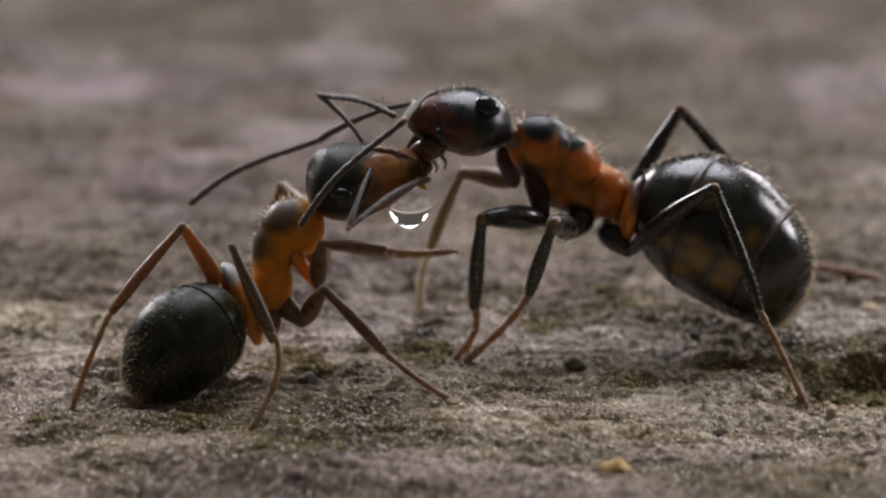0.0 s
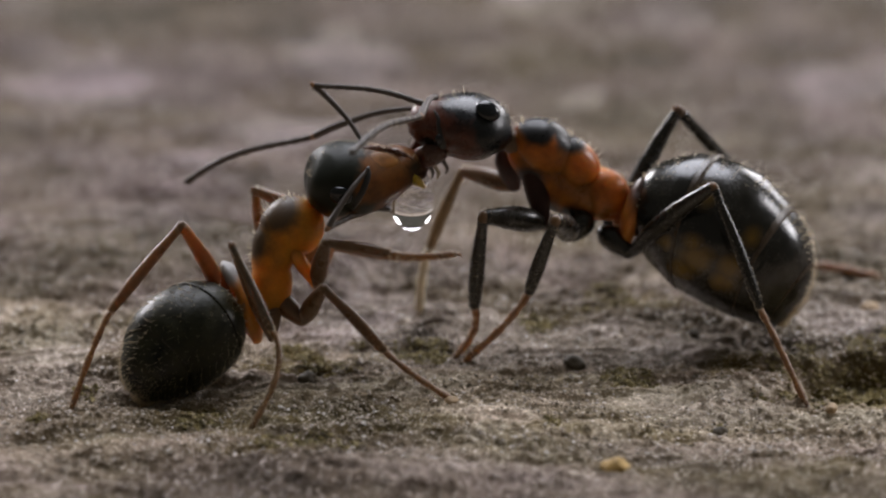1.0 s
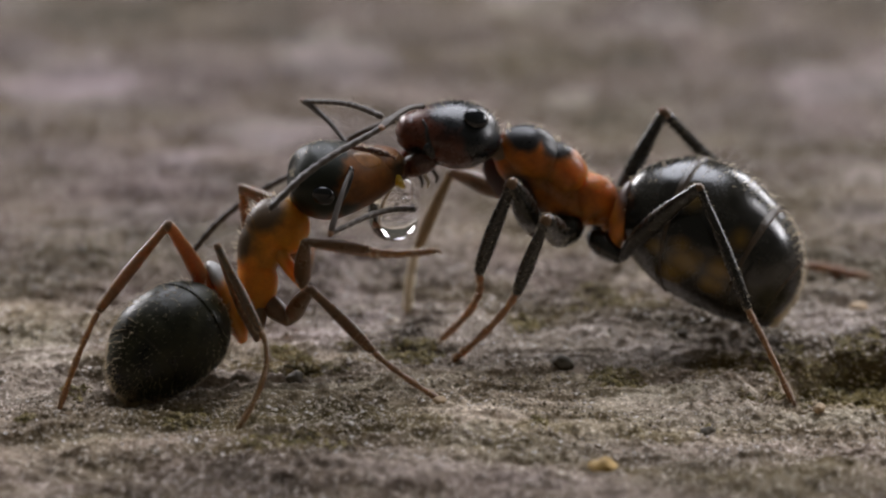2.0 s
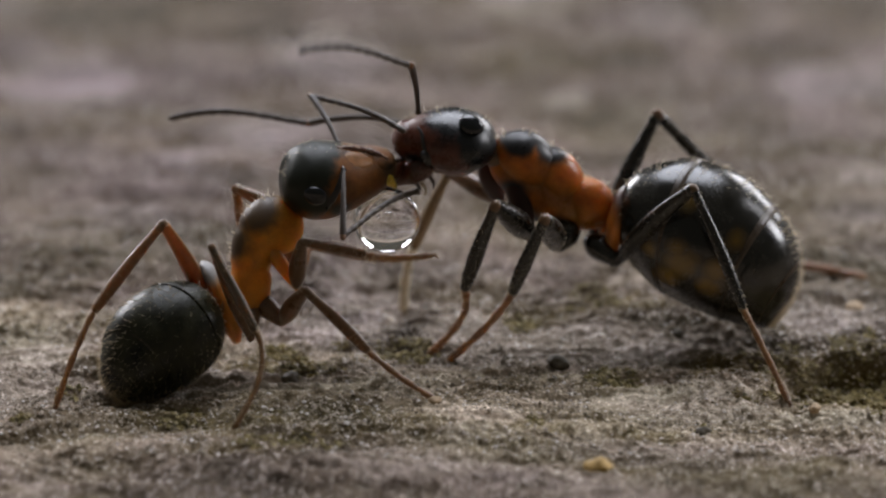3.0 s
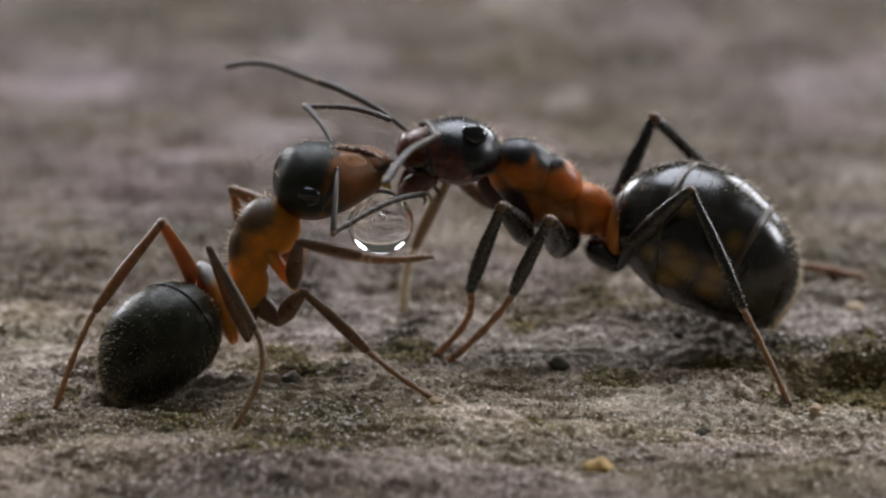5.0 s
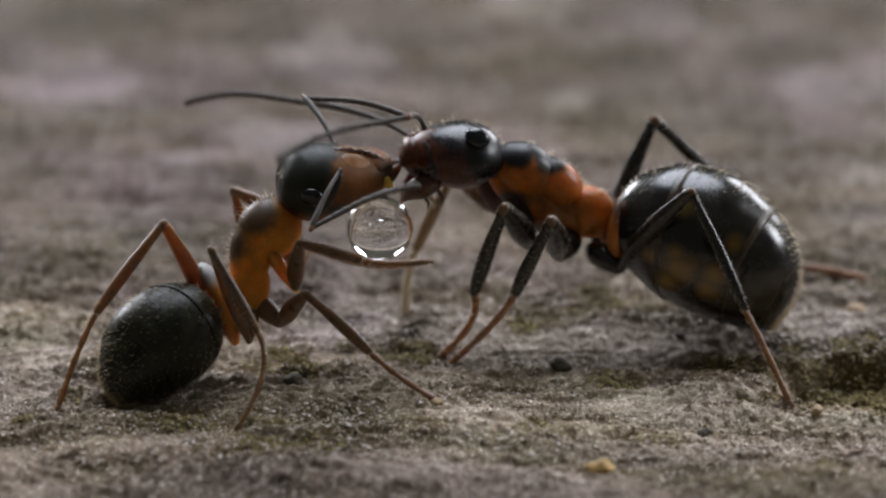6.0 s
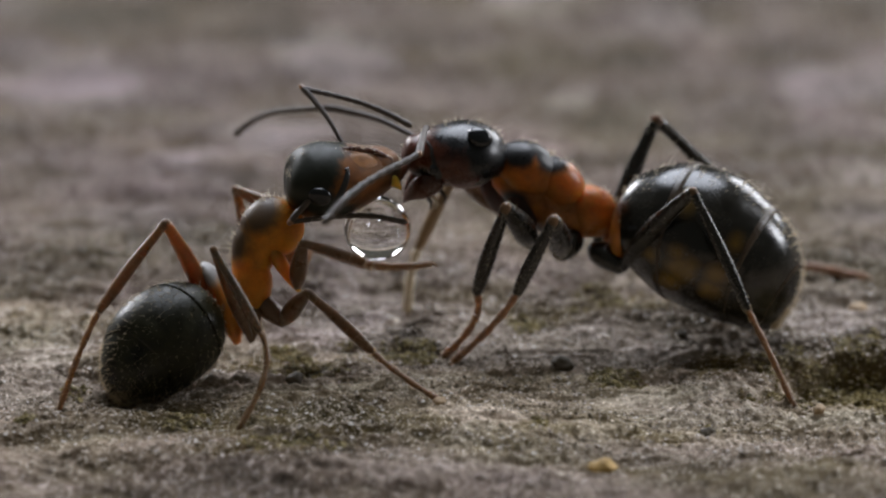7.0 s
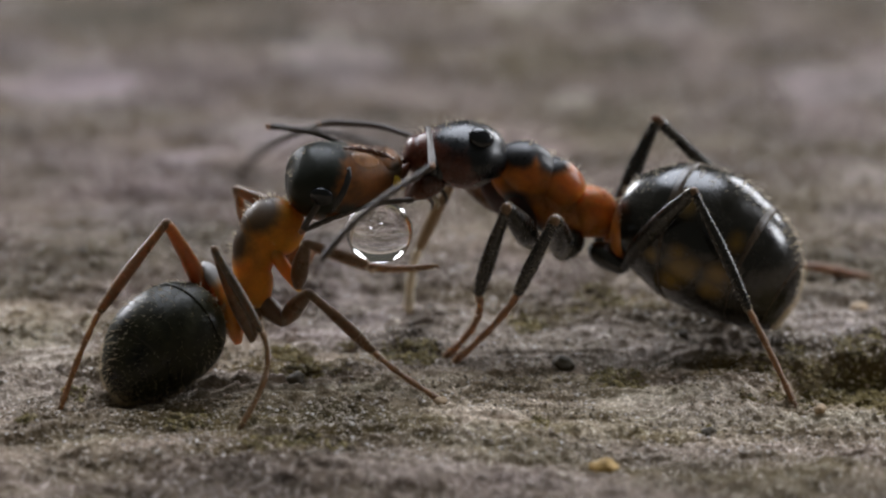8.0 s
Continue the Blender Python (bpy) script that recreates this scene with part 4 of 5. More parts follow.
# ---- the small ant ----
def build_small_ant(tables):
    ant = thing("small_ant", (-3.9, -0.8, 0.0), "smaller orange and black wood ant reared up to beg food", "ant")
    head_at = (-1.895, 0.450, 3.214)
    head_mat = cuticle("small_head_cuticle", (0.155, 0.057, 0.011), (0.016, 0.018, 0.011), [(rel((-0.875, 0.300, 3.428), head_at), 0.16, 0.12), (rel((-1.745, -0.200, 2.870), head_at), 0.16, 0.08), (rel((-2.507, 0.200, 3.483), head_at), 0.62, 0.10), (rel((-2.196, -0.300, 3.137), head_at), 0.31, 0.09), (rel((-2.131, 0.500, 3.680), head_at), 0.42, 0.09)], 0.42, 0.3, fine=16000.0, relief=0.0000030, gloss=0.24, tint=0.6, ragged=0.9)
    skull = sweep([(-0.841, 0.950, 3.351, 0.057, 0.172), (-0.927, 0.920, 3.352, 0.172, 0.306), (-1.108, 0.820, 3.326, 0.297, 0.440), (-1.374, 0.680, 3.284, 0.440, 0.555), (-1.753, 0.500, 3.256, 0.584, 0.670), (-2.131, 0.330, 3.246, 0.660, 0.718), (-2.442, 0.200, 3.281, 0.574, 0.632), (-2.630, 0.120, 3.310, 0.383, 0.440), (-2.724, 0.100, 3.327, 0.096, 0.134)], (0.15, -0.15, 1), 44, 40, lambda u, a: 1.0 - 0.03 * math.exp(-((u - 0.42) / 0.05) ** 2) * max(math.cos(a), 0))
    head = part("head", skull, head_mat, ant, "orange face with a grey-black crown", at=head_at)
    rides(head, small_head)
    part("cheek_suture", sweep([(-1.690, -0.06, 3.620, 0.02, 0.03), (-1.713, -0.170, 3.497, 0.06, 0.04), (-1.798, -0.280, 3.307, 0.075, 0.04), (-1.912, -0.310, 3.087, 0.07, 0.04), (-2.010, -0.225, 2.855, 0.02, 0.02)], (1, 0, 0.2), 20, 12), SUTURE, head, "dark groove round the cheek")
    part("frontal_lobe", sweep([(-1.72, 0.05, 3.680, 0.02, 0.08), (-1.62, 0.12, 3.670, 0.03, 0.15), (-1.46, 0.23, 3.630, 0.04, 0.17), (-1.32, 0.31, 3.595, 0.03, 0.13), (-1.21, 0.36, 3.560, 0.02, 0.06)], (0.45, -0.45, 0.76), 20, 20), FACE_AMBER, head, "bright amber plate over the antenna's root")
    ridge = sweep([(-1.80, 0.30, 3.815, 0.03, 0.04), (-1.62, 0.41, 3.780, 0.055, 0.05), (-1.38, 0.53, 3.705, 0.055, 0.05), (-1.17, 0.56, 3.640, 0.06, 0.06), (-0.95, 0.56, 3.530, 0.03, 0.04)], (0, 0, 1), 24, 12, lambda u, a: 1 + 0.18 * math.sin(40 * u))
    part("frontal_ridge", ridge, MANDIBLE, head, "dark knobbly ridge along the face", extras=[(bristles(ridge, 40, 0.07, lambda p, n: n.z > 0.2, 45, (0.3, 0, 0.4), 0.005), HAIR)])
    part("eye", eye_dome((-2.157, -0.370, 3.212), (-0.1, -0.95, -0.1), (0.20, 0.165, 0.10)), EYE, head, "glossy black compound eye")
    part("eye", eye_dome((-1.998, 0.960, 3.267), (-0.1, 0.95, 0.3), (0.19, 0.16, 0.085)), EYE, head, "glossy black compound eye")
    part("clypeus", sweep([(-0.860, 0.860, 3.413, 0.057, 0.153), (-0.993, 0.800, 3.454, 0.163, 0.306), (-1.221, 0.700, 3.449, 0.230, 0.402), (-1.467, 0.580, 3.451, 0.153, 0.325)], (0.15, -0.15, 1), 16, 20), head_mat, head)
    for s in (-1, 1):
        rows = [(-1.108, 0.800, 3.191, 0.144, 0.115), (-0.946, 0.850, 3.214, 0.153, 0.105), (-0.803, 0.900, 3.268, 0.124, 0.077), (-0.688, 0.950, 3.341, 0.057, 0.038)]
        part("mandible", sweep([(a, b + s * w0, c, h, w) for (a, b, c, h, w), w0 in zip(rows, (0.26, 0.24, 0.17, 0.06))], (0, 0, 1), 14, 14), MANDIBLE, head, "dark red-brown toothed mandible")
    part("labium", sweep([(-1.162, 0.500, 3.357, 0.067, 0.077), (-1.057, 0.460, 3.301, 0.096, 0.096), (-0.952, 0.460, 3.210, 0.105, 0.096), (-0.867, 0.500, 3.115, 0.067, 0.067), (-0.811, 0.560, 3.023, 0.019, 0.029)], (0.5, 0, 1), 12, 12), cuticle("labium_yellow", (0.55, 0.33, 0.03), BLACK, rough=0.25, glow=0.5), head, "yellow tongue touching the drop")
    part("bristles", bristles(skull, 200, 0.06, lambda p, n: n.z > 0.2 and n.y > -0.35, 41, (0.2, 0, 0.1), 0.004), HAIR, head, "fine pale bristles")

    meso_at = (-3.084, 0.000, 2.141)
    meso_mat = cuticle("small_thorax_cuticle", (0.53, 0.230, 0.017), (0.070, 0.040, 0.017), [(rel((-3.165, -0.250, 2.978), meso_at), 0.44, 0.14), (rel((-3.625, -0.300, 2.371), meso_at), 0.36, 0.14), (rel((-3.46, -0.28, 2.68), meso_at), 0.26, 0.14)], 0.42, 0.85, ragged=0.6, gloss=0.3)
    back = sweep([(-2.479, 0.380, 2.692, 0.172, 0.172), (-2.611, 0.300, 2.620, 0.402, 0.364), (-2.800, 0.200, 2.524, 0.517, 0.440), (-3.008, 0.100, 2.388, 0.507, 0.440), (-3.179, 0.000, 2.161, 0.411, 0.383), (-3.246, -0.100, 1.873, 0.344, 0.344), (-3.246, -0.200, 1.606, 0.354, 0.344), (-3.294, -0.300, 1.318, 0.306, 0.306), (-3.426, -0.400, 1.112, 0.134, 0.153)], (-1, 0.1, 0.6), 46, 36, lambda u, a: 1.0 - 0.07 * math.exp(-((u - 0.45) / 0.022) ** 2) - 0.06 * math.exp(-((u - 0.66) / 0.03) ** 2))
    meso = part("thorax", back, meso_mat, ant, "amber thorax with brown saddle marks", at=meso_at)
    rides(meso, small_body)
    part("bristles", bristles(back, 170, 0.13, lambda p, n: n.y > -0.35 and (n.x < -0.2 or n.z > 0.5), 42, (-0.1, 0, 0.2), 0.0065), HAIR, meso, "fine pale bristles")
    part("neck", sweep([(-2.658, 0.300, 2.640, 0.211, 0.211), (-2.514, 0.300, 2.782, 0.191, 0.191), (-2.399, 0.300, 2.923, 0.211, 0.211)], (-1, 0, 0.3), 10, 16), LEG_AMBER, meso)

    waist = part("petiole", sweep([(-3.388, -0.380, 1.145, 0.172, 0.153), (-3.539, -0.450, 1.130, 0.153, 0.153), (-3.687, -0.550, 1.229, 0.172, 0.172), (-3.851, -0.700, 1.386, 0.191, 0.191)], (0, 0, 1), 14, 16), LEG_AMBER, ant, "amber waist with an upright scale", at=(-3.632, -0.500, 1.190))
    rides(waist, small_body)
    part("scale", sweep([(-3.487, -0.450, 0.642, 0.077, 0.134), (-3.560, -0.450, 0.937, 0.172, 0.287), (-3.670, -0.450, 1.293, 0.182, 0.344), (-3.801, -0.400, 1.619, 0.153, 0.325), (-3.971, -0.350, 1.884, 0.124, 0.230), (-4.074, -0.350, 2.005, 0.038, 0.096)], (-1, 0, -0.4), 22, 24), cuticle("small_scale_cuticle", (0.50, 0.205, 0.022), (0.36, 0.34, 0.32), [(rel((-4.043, -0.400, 2.004), (-3.632, -0.500, 1.190)), 0.34, 0.10)], 0.45, 0.6), waist)

    sooty = cuticle("small_gaster_cuticle", (0.0145, 0.0140, 0.0045), BLACK, (), 0.36, 0.0, fine=11000.0, relief=0.000008, tint=0.8, gloss=0.28)
    line = [(-4.074, -0.400, 1.040, -0.008, 0.096, 0.096), (-4.072, -0.450, 1.064, -0.033, 0.360, 0.362), (-4.112, -0.520, 1.079, -0.045, 0.561, 0.563), (-4.207, -0.660, 1.096, -0.114, 0.700, 0.709), (-4.426, -0.900, 1.044, -0.226, 0.795, 0.826), (-4.745, -1.150, 0.905, -0.286, 0.823, 0.871), (-5.027, -1.370, 0.752, -0.300, 0.741, 0.799), (-5.226, -1.540, 0.585, -0.288, 0.578, 0.646), (-5.355, -1.680, 0.427, -0.272, 0.397, 0.481), (-5.405, -1.780, 0.284, -0.222, 0.234, 0.323), (-5.361, -1.850, 0.160, -0.126, 0.091, 0.155), (-5.327, -1.900, 0.118, -0.047, 0.024, 0.052)]
    gaster = build_gaster(ant, line, (-0.62, -0.74, -0.4), (0.35, 0.60, 0.76, 0.88, 1.0), (sooty, sooty, sooty), "sooty black gaster with fine pale hairs", lambda p, n: n.y > -0.70, 43, 0.05, 0.014, (1700, 0.11, 0.0078))
    rides(gaster, small_body)
    skin = gaster_band(gaster_line(line, (-0.62, -0.74, -0.4)), 0.02, 0.98, 0.012, rings=30)
    part("down", bristles(skin, 2600, 0.075, lambda p, n: True, 46, (-1.6, -0.9, -1.4), 0.0022), HAIR, gaster, "short pale down lying flat")
    end, way = vec((-5.306, -1.720, 0.114)), Vector((-0.05, -0.25, -0.96)).normalized()
    cone = sweep([(*(end - way * 0.10), 0.20, 0.20), (*end, 0.13, 0.13), (*(end + way * 0.06), 0.07, 0.07), (*(end + way * 0.10), 0.02, 0.02)], (0, 0.3, 1), 12, 20)
    part("tail_tip", cone, LEG_DUSK, gaster, "brown hairy tail tip", extras=[(bristles(cone, 90, 0.13, lambda p, n: True, 44, way * 0.8, 0.005), HAIR)])

    amber, brown = (LEG_AMBER, LEG_DUSK, TARSUS_RED), (LEG_BROWN, LEG_BROWN, TARSUS_RED)
    build_leg(ant, "hind_leg", small_body, (-3.422, -0.200, 1.149), (-3.834, -0.250, 0.852), (-4.682, -0.750, 2.856), (-5.823, -1.450, 1.545), (-6.476, -2.124, 0.039), (0.155, 0.105, 0.05), amber, "amber hind leg planted wide", (-0.03, 0, 0.03))
    build_leg(ant, "hind_leg", small_body, (-3.195, -0.450, 1.242), (-3.249, -0.750, 0.796), (-3.839, -1.750, 2.798), (-3.112, -2.100, 1.459), (-3.447, -3.313, 0.184), (0.11, 0.09, 0.05), (LEG_BROWN, LEG_GREY, LEG_DUSK), "dark hind leg drawn in beside the gaster", (0.24, 0, 0.0))
    build_leg(ant, "middle_leg", small_body, (-3.132, -0.300, 1.338), (-2.700, -0.550, 1.026), (-2.306, -1.000, 1.750), (-1.248, -1.350, 0.802), (-0.028, -2.081, 0.154), (0.155, 0.105, 0.05), brown, "brown middle leg stretched forward", (0, 0, -0.05))
    hide = track([(0, 0.5, 0.6, 0.0), (0.6, 0.5, 0.6, 0.0), (0.7, 0.3, 0.2, 0.1), (0.8, 0.05, 0, 0.05), (1.0, 0.0, 0, -0.3), (1.2, 0, 0, 0), (8, 0, 0, 0)])
    build_leg(ant, "middle_leg", small_body, (-2.809, 0.450, 2.180), (-2.573, 0.700, 2.446), (-3.524, 1.000, 2.857), (-3.337, 1.150, 1.825), (-3.245, 1.723, 0.015), (0.14, 0.10, 0.05), (LEG_DUSK, LEG_DUSK, TARSUS_RED), "amber middle leg behind the thorax", (0, 0, 0), hint=hide)
    paw = track([(0, 0.06, 0, 0.10), (0.7, 0.08, 0, 0.11), (0.9, 0.02, 0, -0.02), (1.0, 0.12, 0, 0.02), (1.2, 0.05, 0, 0.0), (1.5, -0.05, 0, 0.17), (1.8, -0.02, 0, 0.1), (2.8, 0, 0, 0), (4.5, -0.05, 0, 0.0), (6, -0.1, 0, -0.08), (6.5, -0.1, 0, -0.12), (8, -0.07, 0, -0.18)])
    build_leg(ant, "front_leg", small_body, (-2.889, -0.200, 2.173), (-2.472, -0.350, 1.580), (-2.347, -0.600, 2.460), (-1.287, -0.650, 2.277), (-0.171, -0.500, 2.202), (0.150, 0.10, 0.05), brown, "brown front leg raised to the drop", (0, 0, -0.05), moving=paw, coxa=0.68, coxa_mat=COXA_AMBER)
    build_leg(ant, "front_leg", small_body, (-2.620, 0.500, 2.061), (-2.511, 0.600, 1.515), (-2.295, 0.950, 1.836), (-1.287, 0.950, 1.632), (-0.384, 0.900, 1.650), (0.15, 0.09, 0.045), amber, "amber front leg raised behind the other", (0, 0, -0.04), moving=paw)
    build_antenna(ant, (-1.782, 0.720, 3.755), small_head, (1.3, 2.1), 0.054, 0.05, tables[0])
    build_antenna(ant, (-1.686, -0.080, 3.601), small_head, (1.3, 2.1), 0.054, 0.06, tables[1])


# ---- the drop of food ----
def build_drop():
    verts, faces = ellipsoid((0, 0, 0), (0.572, 0.385, 0.56), None, 48, 64)
    shaped = []
    for v in verts:
        s = max(v.z, 0) / 0.56
        k = 1 - 0.10 * s * s
        shaped.append(Vector((v.x * k, v.y * k, v.z * (1 + 0.06 * s))))
    mesh = bpy.data.meshes.new("liquid_drop")
    mesh.from_pydata([tuple(v * MM) for v in shaped], [], faces)
    mesh.polygons.foreach_set("use_smooth", [True] * len(mesh.polygons))
    mesh.materials.append(WATER)
    drop = tagged(new("liquid_drop", mesh), "clear drop of liquid food hanging between two ant mouths", "drop")
    REST[drop] = Vector((0, 0, 0))
    for x, y, z, r in ((0.03, -0.12, 0.16, 0.055), (-0.13, -0.10, 0.10, 0.035)):
        ball, skin = ellipsoid((x, y, z), (r, r, r * 0.9), None, 14, 20)
        part("bubble", (ball, [f[::-1] for f in skin]), WATER, drop, "tiny air bubble")
    rows = ((0, -0.850, 0.720, 2.870, 90.0), (1, -0.800, 0.720, 2.800, 90.0), (1.5, -0.850, 0.720, 2.750, 90.0), (1.75, -0.870, 0.720, 2.672, 80.0), (2.1, -0.908, 0.720, 2.571, 45.0), (2.5, -0.937, 0.720, 2.469, 10.0), (2.8, -0.957, 0.720, 2.408, 0.0), (3.5, -0.938, 0.720, 2.357, 0.0), (4.5, -1.033, 0.720, 2.378, 0.0), (5.2, -1.072, 0.720, 2.327, 0.0), (6, -1.110, 0.720, 2.266, 0.0), (7, -1.187, 0.720, 2.246, 0.0), (8, -1.168, 0.720, 2.184, 0.0))
    # the flattened drop turns its broad side to the front as the ants draw it out
    MOVES.append((drop, [(t, pose(x * MM, y * MM, z * MM, 0, 0, turn)) for t, x, y, z, turn in rows]))


build_drop()


# ---- pebbles and grit ----
def stone_mesh(name, size, mat, seed, squash=(1, 1, 0.7)):
    bm = bmesh.new()
    bmesh.ops.create_icosphere(bm, subdivisions=3, radius=1.0)
    for v in bm.verts:
        n = noise.noise(v.co * 1.1 + Vector((seed, 0, 0))) * 0.35 + noise.noise(v.co * 2.7 + Vector((0, seed, 0))) * 0.18
        v.co = Vector((v.co.x * squash[0], v.co.y * squash[1], v.co.z * squash[2])) * (1 + n) * size * MM
    mesh = bpy.data.meshes.new(name)
    bm.to_mesh(mesh)
    bm.free()
    mesh.materials.append(mat)
    mesh.polygons.foreach_set("use_smooth", [True] * len(mesh.polygons))
    return mesh


DARK_STONE = plain("dark_stone", (0.085, 0.068, 0.046), 0.8)
AMBER_STONE = plain("amber_stone", (0.42, 0.26, 0.07), 0.6)
TAN_STONE = plain("tan_stone", (0.36, 0.25, 0.14), 0.7)
PALE_STONE = plain("pale_stone", (0.55, 0.47, 0.38), 0.5)
for k, (place, size, mat, label) in enumerate((
        ((1.951, -0.171, 0.106), 0.18, DARK_STONE, "small dark brown pebble on the ground"),
        ((4.026, 1.278, 0.069), 0.10, DARK_STONE, "small dark brown pebble on the ground"),
        ((2.534, -5.047, 0.128), 0.23, AMBER_STONE, "amber yellow grain of sand"),
        ((4.308, -3.027, -0.039), 0.13, DARK_STONE, "small dark brown pebble on the ground"),
        ((-0.132, -2.059, 0.125), 0.13, TAN_STONE, "tan crumb under an ant's foot"),
        ((6.178, -2.400, 0.117), 0.10, TAN_STONE, "tan glinting crumb on the hollow's rim"),
        ((-2.564, -0.629, -0.024), 0.15, DARK_STONE, "small dark brown pebble on the ground"),
        ((7.118, 2.564, 0.115), 0.16, TAN_STONE, "tan crumb on the ground"),
        ((2.718, 1.226, 0.078), 0.09, PALE_STONE, "pale crumb on the ground"),
        ((-0.936, 2.168, 0.024), 0.10, PALE_STONE, "pale crumb on the ground"))):
    ob = new("pebble", stone_mesh("pebble", size, mat, 3.7 * k))
    ob.location = Vector((place[0], place[1], float(ground_z(place[0], place[1])) + size * 0.30)) * MM
    tagged(ob, label, "pebble", group="pebbles on the ground")


def strew(name, x, y, size, sunk, stops, rough, seed, label, category):
    """Many small angular crumbs lying on the ground, as one mesh."""
    rng = np.random.RandomState(seed)
    z = ground_z(x, y)
    six = np.array([(1, 0, 0), (-1, 0, 0), (0, 1, 0), (0, -1, 0), (0, 0, 1), (0, 0, -1)], float)
    tris = np.array([(0, 2, 4), (2, 1, 4), (1, 3, 4), (3, 0, 4), (2, 0, 5), (1, 2, 5), (3, 1, 5), (0, 3, 5)])
    spin = rng.uniform(0, math.pi, len(x))
    cs, sn = np.cos(spin)[:, None], np.sin(spin)[:, None]
    v = six[None] * (1 + 0.8 * (rng.rand(len(x), 6, 1) - 0.5)) * np.array([1.3, 1.0, 0.8])
    v = np.stack([v[..., 0] * cs - v[..., 1] * sn, v[..., 0] * sn + v[..., 1] * cs, v[..., 2]], -1)
    v = v * size[:, None, None] + np.stack([x, y, z + size * sunk], -1)[:, None]
    f = tris[None] + 6 * np.arange(len(x))[:, None, None]
    mesh = bpy.data.meshes.new(name)
    mesh.from_pydata((v.reshape(-1, 3) * MM).tolist(), [], f.reshape(-1, 3).tolist())
    m, nodes, links, bsdf = material("loose_" + name)
    geo = nodes.new("ShaderNodeNewGeometry")
    links.new(ramp(nodes, links, geo.outputs["Random Per Island"], stops), bsdf.inputs["Base Color"])
    bsdf.inputs["Roughness"].default_value = rough
    mesh.materials.append(m)
    return tagged(new(name, mesh), label, category, kind="stuff")


# x, y and reach along both in mm, and how many crumbs
HUMUS = ((7.05, -0.35, 1.75, 1.75, 7500), (-4.31, -2.90, 0.55, 0.65, 900), (-2.44, -4.08, 1.15, 0.37, 700), (-2.74, 0.76, 0.48, 0.39, 900), (-0.84, 0.68, 0.89, 0.52, 1600), (-6.27, -1.49, 0.28, 0.34, 250), (1.37, 1.91, 0.38, 0.39, 500), (2.66, 3.07, 0.53, 0.59, 700), (2.79, -0.74, 0.60, 0.47, 1000), (1.50, -3.17, 0.24, 0.41, 300), (4.30, -2.73, 0.18, 0.22, 200), (-2.24, -0.23, 0.67, 0.47, 500), (5.07, -1.53, 0.29, 0.18, 120), (-7.04, -3.08, 0.29, 0.18, 200))


def build_grit():
    rng = np.random.RandomState(4)
    n = 60000
    x, y = rng.uniform(-8.2, 8.4, n), rng.uniform(-4.7, 6.5, n)
    keep = value_noise(x * 0.7, y * 1.6, 21) + 0.45 * rng.rand(n) > 0.62
    for cx, cy, rx, ry, many in HUMUS:
        keep &= np.hypot((x - cx) / rx, (y - cy) / ry) + 1.1 * (value_noise(x * 2.2, y * 3.0, 61) - 0.5) > 0.85
    x, y = x[keep], y[keep]
    size = 0.009 + 0.034 * rng.rand(len(x)) ** 4
    strew("grit", x, y, size, 0.2, [(0.0, (0.14, 0.11, 0.065)), (0.35, (0.33, 0.27, 0.205)), (0.75, (0.56, 0.475, 0.39)), (1.0, (0.78, 0.73, 0.69))], 0.75, 5, "loose grey-brown grit and crumbs strewn on the ground", "grit")


def build_humus():
    """Olive-brown crumbs of humus in the hollow and in the mossy patches."""
    rng = np.random.RandomState(9)
    xs, ys, sizes = [], [], []
    for cx, cy, rx, ry, many in HUMUS:
        x, y = cx + rx * rng.uniform(-1.2, 1.2, many), cy + ry * rng.uniform(-1.2, 1.2, many)
        d = np.hypot((x - cx) / rx, (y - cy) / ry) + 1.1 * (value_noise(x * 2.2, y * 3.0, 61) - 0.5)
        x, y, d = x[d < 0.9], y[d < 0.9], d[d < 0.9]
        xs.append(x)
        ys.append(y)
        sizes.append((0.014 + 0.05 * rng.rand(len(x)) ** 3) * (1.15 - 0.5 * np.clip(d, 0, 1)))
    strew("humus", np.concatenate(xs), np.concatenate(ys), np.concatenate(sizes), 0.35, [(0.0, (0.075, 0.057, 0.018)), (0.5, (0.20, 0.155, 0.050)), (0.93, (0.30, 0.235, 0.095)), (1.0, (0.50, 0.42, 0.27))], 0.75, 6, "olive-brown crumbly humus in the hollow and moss patches", "humus")


build_humus()
build_grit()


